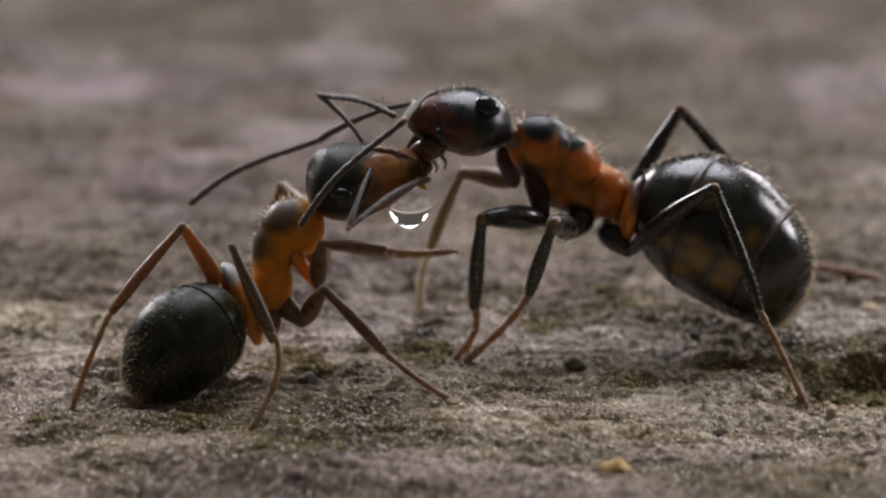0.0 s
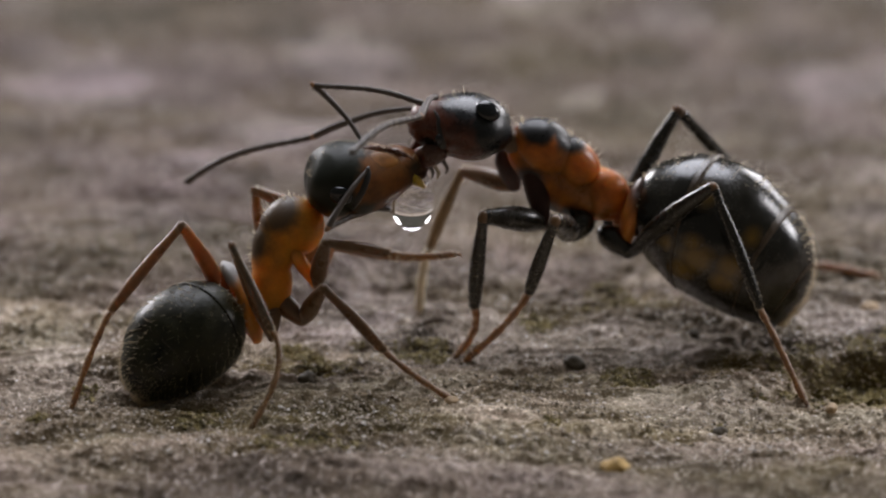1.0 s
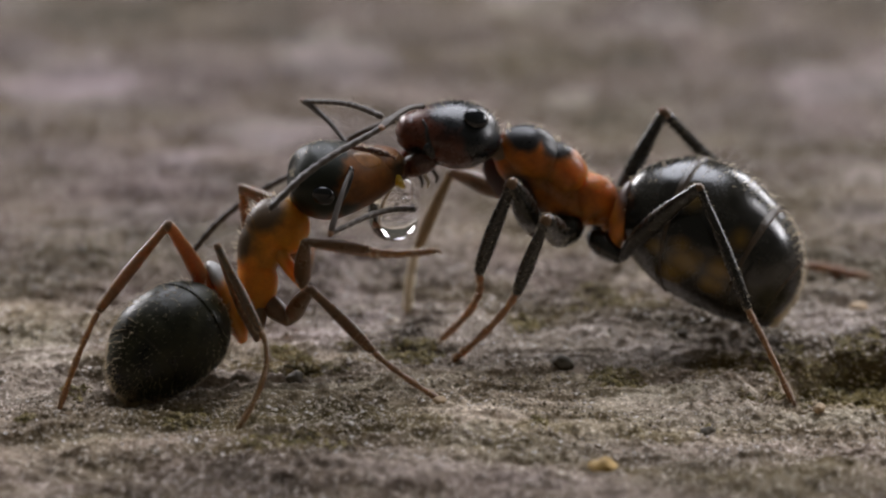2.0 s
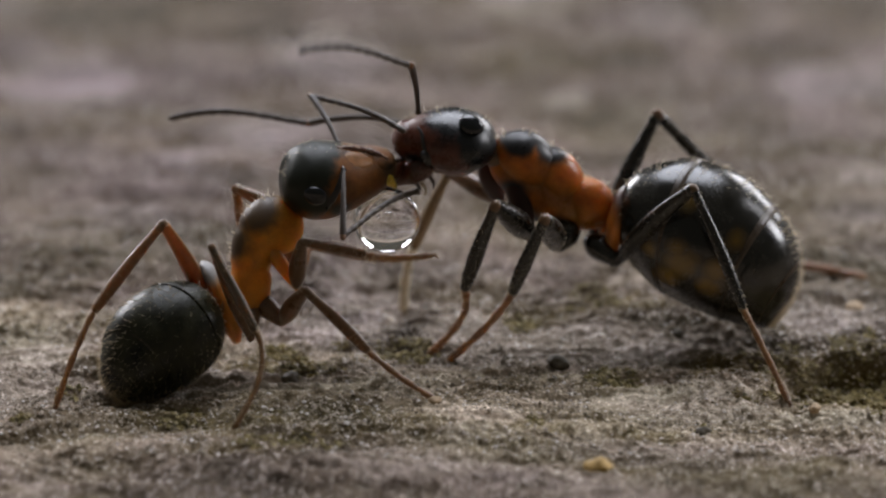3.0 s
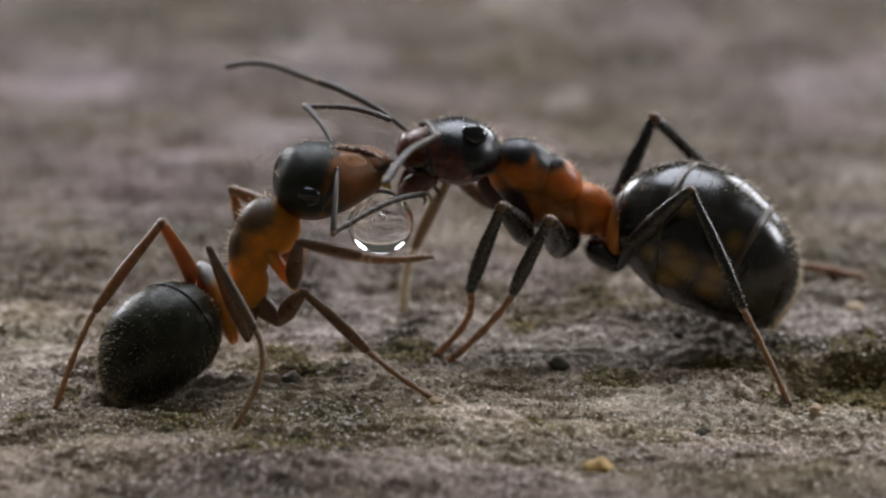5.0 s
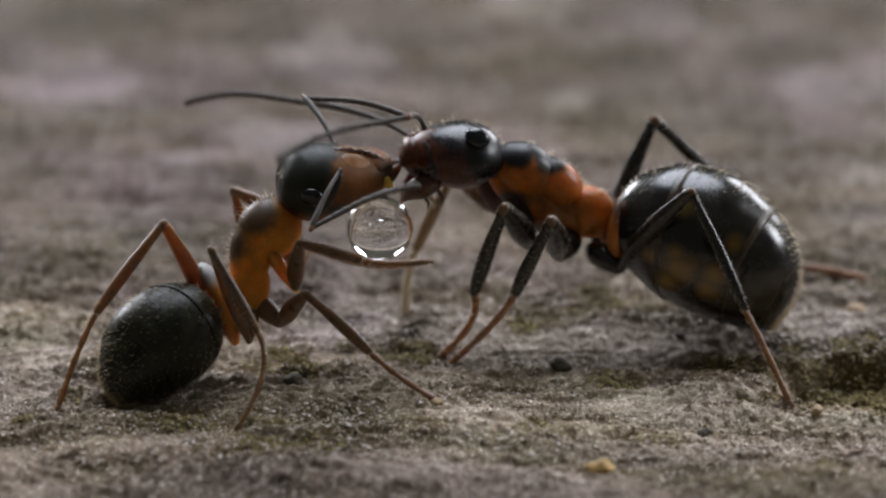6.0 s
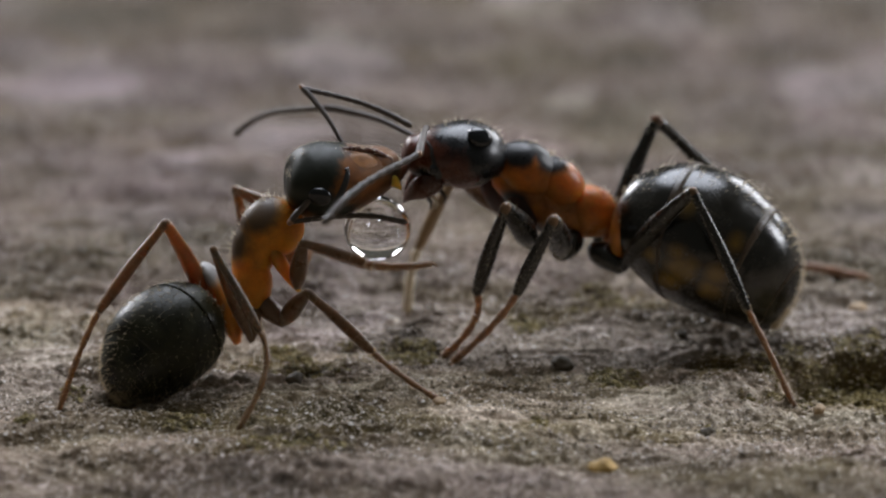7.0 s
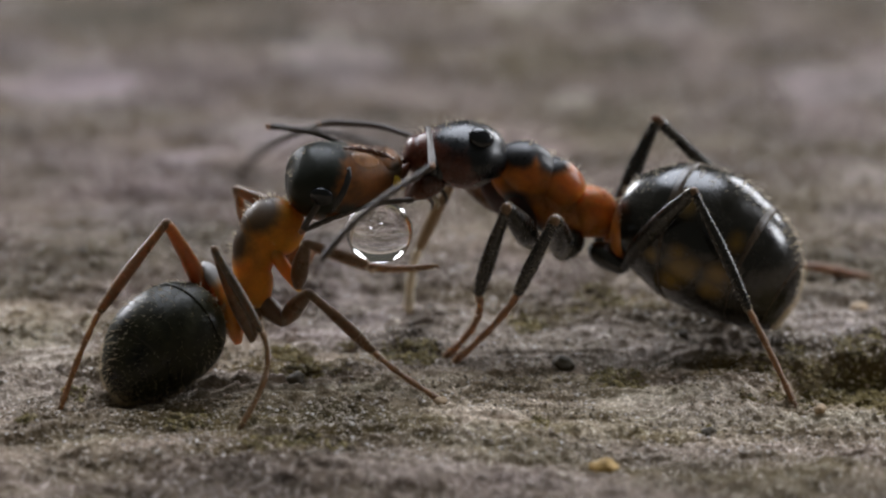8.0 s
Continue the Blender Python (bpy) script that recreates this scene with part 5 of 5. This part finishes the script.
# ---- what moves ----
def motions():
    far_large = (
        (0, -0.86, 0.29, -0.43, -0.89, -0.06, -0.45), (0.1, -0.88, 0.22, -0.42, -0.87, 0.08, -0.48), (0.2, -0.98, -0.08, -0.17, -0.84, 0.35, -0.41),
        (0.3, -0.97, -0.10, -0.21, -0.86, 0.33, -0.39), (0.4, -0.88, 0.30, -0.37, -0.91, 0.13, -0.38), (0.5, -0.89, 0.29, -0.34, -0.92, 0.15, -0.35),
        (0.6, -0.88, 0.30, -0.36, -0.94, 0.11, -0.31), (0.7, -0.94, 0.18, -0.28, -0.90, 0.26, -0.35), (0.8, -0.90, 0.31, -0.31, -0.94, 0.15, -0.31),
        (0.9, -0.90, 0.30, -0.31, -0.94, 0.12, -0.32), (1, -0.90, 0.26, -0.34, -0.89, 0.20, -0.41), (1.1, -0.83, 0.45, -0.33, -0.97, -0.12, -0.22),
        (1.2, -0.86, 0.35, -0.36, -0.95, -0.04, -0.32), (1.3, -0.89, 0.13, -0.43, -0.84, 0.23, -0.49), (1.4, -0.94, -0.13, -0.31, -0.73, 0.42, -0.54),
        (1.5, -0.95, 0.18, -0.25, -0.85, 0.28, -0.45), (1.6, -0.92, 0.14, -0.37, -0.86, 0.24, -0.44), (1.7, -0.86, 0.14, -0.49, -0.75, 0.15, -0.65),
        (2.8, -0.78, 0.57, -0.28, -0.99, 0.10, -0.13), (2.9, -0.79, 0.58, -0.19, -0.97, 0.23, -0.05), (3, -0.82, 0.55, -0.18, -0.98, 0.21, -0.04),
        (3.1, -0.81, 0.57, -0.15, -1.00, 0.09, 0.05), (3.2, -0.86, 0.50, -0.12, -0.97, 0.23, -0.05), (3.3, -0.77, 0.61, -0.19, -1.00, -0.05, -0.02),
        (3.4, -0.85, 0.53, -0.01, -0.91, 0.42, 0.01), (3.5, -0.86, 0.51, 0.03, -0.88, 0.48, -0.00), (3.6, -0.82, 0.57, 0.04, -0.64, 0.74, -0.20),
        (3.7, -0.78, 0.62, 0.10, -0.70, 0.70, -0.12), (3.8, -0.80, 0.58, 0.13, -0.83, 0.56, 0.04), (3.9, -0.79, 0.60, 0.15, -0.79, 0.60, 0.08),
        (4, -0.78, 0.58, 0.22, -0.50, 0.85, -0.15), (4.1, -0.79, 0.58, 0.18, -0.52, 0.85, -0.11), (4.2, -0.81, 0.58, 0.10, -0.42, 0.85, -0.32),
        (4.3, -0.82, 0.57, 0.09, -0.28, 0.80, -0.53), (4.4, -0.80, 0.59, 0.09, -0.45, 0.76, -0.47), (4.5, -0.80, 0.60, 0.10, -0.56, 0.75, -0.37),
        (4.6, -0.79, 0.60, 0.15, -0.63, 0.75, -0.18), (4.7, -0.77, 0.59, 0.26, -0.59, 0.79, -0.18), (5.8, -0.82, 0.56, 0.11, -0.92, 0.38, -0.10),
        (5.9, -0.89, 0.44, 0.04, -0.87, 0.39, -0.29), (6, -0.82, 0.57, 0.11, -0.92, 0.37, -0.12), (6.1, -0.92, 0.34, 0.19, -0.84, 0.48, -0.24),
        (6.2, -0.81, 0.58, 0.11, -0.96, 0.28, -0.09), (6.3, -0.83, 0.56, 0.08, -0.92, 0.37, -0.12), (6.4, -0.81, 0.57, 0.13, -0.91, 0.39, -0.15),
        (6.5, -0.88, 0.43, 0.20, -0.85, 0.50, -0.15), (6.6, -0.83, 0.51, 0.21, -0.89, 0.45, -0.10), (6.7, -0.88, 0.46, 0.14, -0.88, 0.41, -0.24),
        (6.8, -0.76, 0.65, 0.03, -0.86, 0.44, -0.27), (6.9, -0.74, 0.66, 0.11, -0.82, 0.50, -0.28), (7, -0.79, 0.61, 0.06, -0.62, 0.66, -0.43),
        (7.1, -0.64, 0.77, 0.01, -0.80, 0.47, -0.39), (7.2, -0.84, 0.53, 0.12, -0.78, 0.56, -0.26), (7.3, -0.86, 0.52, 0.01, -0.63, 0.60, -0.49),
        (7.4, -0.83, 0.55, 0.10, -0.76, 0.55, -0.35), (7.5, -0.81, 0.57, 0.11, -0.81, 0.53, -0.27), (7.6, -0.77, 0.64, -0.03, -0.85, 0.39, -0.36),
        (7.7, -0.80, 0.58, -0.13, -0.78, 0.35, -0.52), (7.8, -0.85, 0.53, -0.04, -0.90, 0.29, -0.34), (7.9, -0.86, 0.51, -0.02, -0.87, 0.34, -0.36),
        (8, -0.80, 0.59, -0.07, -0.60, 0.54, -0.59),
    )
    near_large = (
        (0, -0.29, -0.96, 0.04, -0.70, -0.26, -0.67), (0.1, -0.28, -0.96, 0.05, -0.71, -0.25, -0.65), (0.2, -0.26, -0.96, 0.10, -0.72, -0.41, -0.57),
        (0.3, -0.19, -0.97, 0.13, -0.66, -0.56, -0.50), (0.4, -0.10, -0.98, 0.15, -0.66, -0.61, -0.44), (0.5, -0.10, -0.98, 0.18, -0.62, -0.72, -0.32),
        (0.6, -0.11, -0.98, 0.18, -0.56, -0.80, -0.19), (0.7, -0.12, -0.97, 0.19, -0.75, -0.45, -0.48), (0.8, -0.15, -0.98, 0.10, -0.66, -0.49, -0.56),
        (0.9, -0.12, -0.99, 0.11, -0.65, -0.37, -0.66), (1, -0.14, -0.98, 0.14, -0.45, -0.89, 0.05), (1.1, -0.22, -0.96, 0.16, -0.63, -0.76, -0.17),
        (1.2, -0.33, -0.88, 0.35, -0.76, -0.55, -0.34), (1.3, -0.33, -0.90, 0.29, -0.73, -0.55, -0.41), (1.4, -0.20, -0.88, 0.43, -0.75, -0.61, -0.25),
        (1.5, -0.23, -0.86, 0.45, -0.85, -0.42, -0.31), (1.6, -0.29, -0.96, 0.04, -0.76, -0.24, -0.61), (1.7, -0.36, -0.93, 0.04, -0.66, -0.54, -0.52),
        (2.8, -0.18, -0.90, 0.39, -0.75, -0.66, -0.03), (2.9, -0.13, -0.74, 0.66, -0.80, -0.58, 0.13), (3, -0.07, -0.69, 0.72, -0.73, -0.61, 0.30),
        (3.1, -0.00, -0.55, 0.83, -0.71, -0.46, 0.54), (3.2, 0.11, -0.54, 0.83, -0.51, -0.62, 0.59), (3.3, 0.15, -0.50, 0.85, -0.46, -0.62, 0.63),
        (3.4, 0.06, -0.75, 0.66, -0.32, -0.75, 0.58), (3.5, 0.06, -0.87, 0.48, -0.37, -0.89, 0.27), (3.6, 0.11, -0.84, 0.52, -0.21, -0.87, 0.45),
        (3.7, 0.28, -0.78, 0.56, -0.14, -0.89, 0.44), (3.8, 0.33, -0.70, 0.64, -0.14, -0.82, 0.56), (3.9, 0.37, -0.64, 0.68, -0.08, -0.82, 0.57),
        (4, 0.14, -0.93, 0.35, -0.30, -0.95, 0.03), (4.1, 0.23, -0.92, 0.32, -0.18, -0.98, -0.01), (4.2, 0.25, -0.90, 0.35, -0.10, -0.99, -0.01),
        (4.3, 0.32, -0.90, 0.30, -0.03, -1.00, 0.08), (4.4, 0.25, -0.95, 0.20, -0.19, -0.96, -0.19), (4.5, 0.32, -0.89, 0.33, -0.10, -0.99, -0.01),
        (4.6, 0.50, -0.74, 0.46, 0.14, -0.92, 0.36), (4.7, 0.44, -0.83, 0.33, 0.10, -0.97, 0.24), (5.8, -0.15, -0.95, 0.26, -0.80, -0.22, -0.56),
        (5.9, -0.12, -0.96, 0.26, -0.80, -0.39, -0.46), (6, -0.14, -0.89, 0.42, -0.88, -0.44, -0.16), (6.1, -0.12, -0.86, 0.50, -0.89, -0.44, -0.09),
        (6.2, -0.28, -0.77, 0.57, -0.90, -0.43, 0.02), (6.3, -0.34, -0.82, 0.47, -0.84, -0.49, -0.23), (6.4, -0.15, -0.88, 0.45, -0.90, -0.35, -0.27),
        (6.5, -0.14, -0.91, 0.38, -0.71, -0.70, 0.07), (6.6, -0.09, -0.91, 0.40, -0.83, -0.56, -0.02), (6.7, -0.10, -0.90, 0.42, -0.71, -0.70, 0.09),
        (6.8, -0.13, -0.95, 0.30, -0.72, -0.70, 0.02), (6.9, -0.13, -0.97, 0.19, -0.82, -0.41, -0.40), (7, -0.07, -0.99, 0.08, -0.63, -0.74, -0.23),
        (7.1, -0.06, -1.00, 0.08, -0.57, -0.77, -0.27), (7.2, 0.02, -0.99, 0.14, -0.51, -0.81, -0.30), (7.3, -0.00, -0.99, 0.16, -0.53, -0.83, -0.17),
        (7.4, -0.12, -0.96, 0.24, -0.62, -0.78, -0.09), (7.5, -0.14, -0.96, 0.23, -0.70, -0.70, -0.16), (7.6, -0.15, -0.99, 0.04, -0.77, -0.47, -0.43),
        (7.7, -0.12, -0.99, 0.08, -0.74, -0.50, -0.45), (7.8, -0.10, -0.99, 0.12, -0.70, -0.58, -0.42), (7.9, -0.04, -0.99, 0.12, -0.61, -0.77, -0.20),
        (8, 0.04, -1.00, -0.03, -0.73, -0.44, -0.51),
    )
    far_small = (
        (0, -0.60, 0.65, 0.47, 0.62, -0.78, 0.08), (0.1, -0.78, 0.53, 0.33, 0.72, -0.68, 0.17), (0.2, -0.98, 0.04, 0.20, 0.89, -0.38, 0.25),
        (0.3, -0.96, 0.06, 0.26, 0.91, -0.37, 0.20), (0.4, -0.81, 0.17, 0.57, 0.92, -0.38, 0.06), (0.5, -0.59, 0.63, 0.51, 0.65, -0.76, 0.06),
        (0.6, -0.89, 0.30, 0.33, 0.87, -0.48, 0.13), (0.7, -1.00, -0.00, 0.07, 0.83, -0.45, 0.34), (0.8, -0.85, 0.46, 0.25, 0.91, -0.33, 0.24),
        (0.9, -0.51, 0.49, 0.71, 0.89, -0.44, -0.14), (1, -0.65, 0.23, 0.73, 0.89, -0.45, -0.01), (1.1, -0.77, 0.19, 0.61, 0.89, -0.45, 0.06),
        (1.2, -0.55, 0.78, 0.29, 0.71, -0.70, -0.06), (1.3, -0.76, 0.60, 0.24, 0.87, -0.49, -0.06), (1.4, -0.97, 0.23, 0.11, 0.91, -0.39, 0.13),
        (1.5, -0.95, 0.30, -0.03, 0.97, -0.19, 0.13), (1.6, -0.97, 0.16, 0.16, 0.93, -0.35, 0.13), (1.7, -0.56, 0.76, 0.33, 0.65, -0.76, 0.07),
        (2.8, -0.67, 0.67, 0.32, 0.71, -0.69, 0.17), (2.9, -0.74, 0.64, 0.18, 0.91, -0.38, 0.15), (3, -0.37, 0.85, 0.38, 0.77, -0.63, -0.10),
        (3.1, -0.35, 0.84, 0.41, 0.72, -0.68, -0.10), (3.2, -0.79, 0.61, 0.09, 0.91, -0.37, 0.17), (3.3, -0.95, 0.30, 0.09, 0.93, -0.31, 0.19),
        (3.4, -0.76, 0.61, 0.23, 0.91, -0.41, 0.04), (3.5, -0.22, 0.87, 0.43, 0.57, -0.81, -0.15), (3.6, -0.54, 0.81, 0.21, 0.79, -0.61, -0.03),
        (3.7, -0.73, 0.66, 0.17, 0.93, -0.38, 0.03), (3.8, -0.80, 0.57, 0.18, 0.99, -0.12, 0.02), (3.9, -0.76, 0.63, 0.15, 0.96, -0.27, 0.12),
        (4, -0.62, 0.71, 0.34, 0.93, -0.36, 0.07), (4.1, -0.62, 0.69, 0.37, 0.93, -0.38, -0.04), (4.2, -0.67, 0.74, 0.12, 0.91, -0.40, 0.05),
        (4.3, -0.67, 0.74, 0.09, 0.88, -0.46, 0.06), (4.4, -0.53, 0.85, -0.04, 0.82, -0.56, 0.11), (4.5, -0.50, 0.87, 0.04, 0.82, -0.56, 0.09),
        (4.6, -0.25, 0.95, 0.18, 0.82, -0.57, 0.06), (4.7, -0.23, 0.95, 0.23, 0.67, -0.73, 0.15), (5.8, -0.80, 0.59, 0.06, 0.96, -0.28, 0.06),
        (5.9, -0.80, 0.59, 0.11, 0.97, -0.22, 0.04), (6, -0.40, 0.84, 0.37, 0.81, -0.59, 0.05), (6.1, -0.59, 0.73, 0.36, 0.87, -0.49, -0.05),
        (6.2, -0.85, 0.48, 0.20, 0.99, -0.17, 0.02), (6.3, -0.85, 0.48, 0.23, 0.99, -0.13, -0.04), (6.4, -0.81, 0.55, 0.20, 0.97, -0.22, -0.04),
        (6.5, -0.76, 0.48, 0.44, 0.93, -0.37, -0.03), (6.6, -0.37, 0.77, 0.52, 0.74, -0.64, -0.21), (6.7, -0.48, 0.75, 0.45, 0.79, -0.60, -0.15),
        (6.8, -0.74, 0.55, 0.38, 0.97, -0.22, -0.06), (6.9, -0.78, 0.50, 0.38, 0.95, -0.30, 0.02), (7, -0.53, 0.63, 0.57, 0.88, -0.44, -0.18),
        (7.1, -0.62, 0.54, 0.58, 0.89, -0.42, -0.17), (7.2, -0.47, 0.69, 0.54, 0.76, -0.64, -0.11), (7.3, -0.74, 0.52, 0.42, 0.94, -0.32, -0.11),
        (7.4, -0.78, 0.28, 0.56, 0.96, -0.26, -0.13), (7.5, -0.71, 0.43, 0.56, 0.90, -0.42, -0.14), (7.6, -0.58, 0.56, 0.59, 0.87, -0.46, -0.19),
        (7.7, -0.68, 0.46, 0.57, 0.89, -0.43, -0.15), (7.8, -0.53, 0.71, 0.46, 0.82, -0.56, -0.13), (7.9, -0.74, 0.61, 0.28, 0.93, -0.36, 0.01),
        (8, -0.97, 0.05, 0.23, 0.95, -0.31, -0.09),
    )
    near_small = (
        (0, -0.27, -0.83, -0.49, 0.64, 0.75, 0.14), (0.1, -0.39, -0.77, -0.50, 0.61, 0.78, 0.14), (0.2, -0.26, -0.93, -0.26, 0.58, 0.78, 0.24),
        (0.3, -0.11, -0.96, -0.25, 0.52, 0.82, 0.23), (0.4, -0.13, -0.94, -0.31, 0.67, 0.72, 0.17), (0.5, 0.18, -0.83, -0.53, 0.50, 0.86, 0.00),
        (0.6, 0.32, -0.82, -0.48, 0.29, 0.96, 0.03), (0.7, 0.12, -0.83, -0.54, 0.49, 0.87, 0.07), (0.8, -0.30, -0.80, -0.52, 0.68, 0.72, 0.14),
        (0.9, -0.08, -0.86, -0.51, 0.60, 0.77, 0.24), (1, -0.53, -0.61, -0.60, 0.53, 0.84, -0.15), (1.1, -0.33, -0.72, -0.61, 0.64, 0.76, -0.09),
        (1.2, 0.05, -0.76, -0.65, 0.47, 0.88, 0.01), (1.3, -0.04, -0.76, -0.65, 0.53, 0.85, 0.03), (1.4, -0.08, -0.86, -0.51, 0.59, 0.80, -0.06),
        (1.5, -0.10, -0.79, -0.60, 0.58, 0.81, -0.05), (1.6, -0.01, -0.86, -0.50, 0.50, 0.86, 0.05), (1.7, -0.14, -0.80, -0.58, 0.55, 0.83, -0.00),
        (2.8, -0.35, -0.70, -0.62, 0.74, 0.66, -0.13), (2.9, 0.27, -0.81, -0.52, 0.37, 0.93, -0.00), (3, 0.00, -0.75, -0.66, 0.60, 0.79, 0.10),
        (3.1, -0.01, -0.78, -0.62, 0.64, 0.76, 0.16), (3.2, -0.10, -0.77, -0.63, 0.72, 0.67, 0.19), (3.3, -0.27, -0.75, -0.60, 0.84, 0.46, 0.27),
        (3.4, -0.28, -0.70, -0.65, 0.81, 0.52, 0.28), (3.5, -0.38, -0.68, -0.62, 0.79, 0.57, 0.24), (3.6, -0.30, -0.77, -0.56, 0.84, 0.55, -0.05),
        (3.7, -0.13, -0.86, -0.49, 0.81, 0.58, -0.13), (3.8, 0.44, -0.84, -0.33, 0.28, 0.95, -0.15), (3.9, 0.39, -0.84, -0.38, 0.35, 0.93, -0.06),
        (4, -0.13, -0.82, -0.56, 0.74, 0.64, 0.22), (4.1, -0.24, -0.77, -0.60, 0.86, 0.39, 0.32), (4.2, -0.58, -0.64, -0.51, 0.79, 0.62, 0.02),
        (4.3, -0.55, -0.73, -0.40, 0.67, 0.74, 0.03), (4.4, -0.37, -0.72, -0.59, 0.64, 0.74, -0.21), (4.5, -0.35, -0.70, -0.62, 0.62, 0.75, -0.24),
        (4.6, 0.06, -0.79, -0.62, 0.36, 0.93, -0.05), (4.7, -0.04, -0.82, -0.57, 0.69, 0.72, 0.01), (5.8, -0.02, -0.79, -0.61, 0.74, 0.65, 0.16),
        (5.9, -0.03, -0.84, -0.54, 0.74, 0.67, 0.09), (6, -0.36, -0.78, -0.51, 0.86, 0.47, 0.19), (6.1, -0.34, -0.79, -0.51, 0.80, 0.54, 0.27),
        (6.2, 0.16, -0.82, -0.56, 0.47, 0.84, 0.26), (6.3, -0.29, -0.81, -0.51, 0.72, 0.64, 0.27), (6.4, 0.10, -0.82, -0.56, 0.49, 0.87, -0.05),
        (6.5, 0.20, -0.80, -0.57, 0.57, 0.82, 0.09), (6.6, -0.09, -0.73, -0.68, 0.64, 0.77, 0.04), (6.7, -0.20, -0.69, -0.69, 0.70, 0.71, 0.09),
        (6.8, -0.31, -0.58, -0.75, 0.75, 0.63, 0.20), (6.9, -0.46, -0.59, -0.67, 0.80, 0.59, 0.10), (7, -0.74, -0.25, -0.63, 0.93, 0.35, -0.14),
        (7.1, -0.75, -0.24, -0.62, 0.93, 0.35, -0.12), (7.2, -0.77, -0.23, -0.60, 0.89, 0.42, -0.15), (7.3, -0.24, -0.72, -0.65, 0.68, 0.72, -0.16),
        (7.4, 0.32, -0.61, -0.72, 0.44, 0.89, 0.10), (7.5, 0.15, -0.71, -0.69, 0.57, 0.81, 0.16), (7.6, -0.25, -0.55, -0.80, 0.71, 0.70, 0.10),
        (7.7, -0.46, -0.31, -0.83, 0.80, 0.59, 0.11), (7.8, -0.47, -0.31, -0.83, 0.79, 0.60, 0.06), (7.9, -0.63, -0.40, -0.66, 0.82, 0.57, 0.01),
        (8, -0.61, -0.28, -0.74, 0.89, 0.44, 0.10),
    )
    build_large_ant((far_large, near_large))
    build_small_ant((far_small, near_small))
    for ob, rows in MOVES:
        walk(ob, rows)


motions()
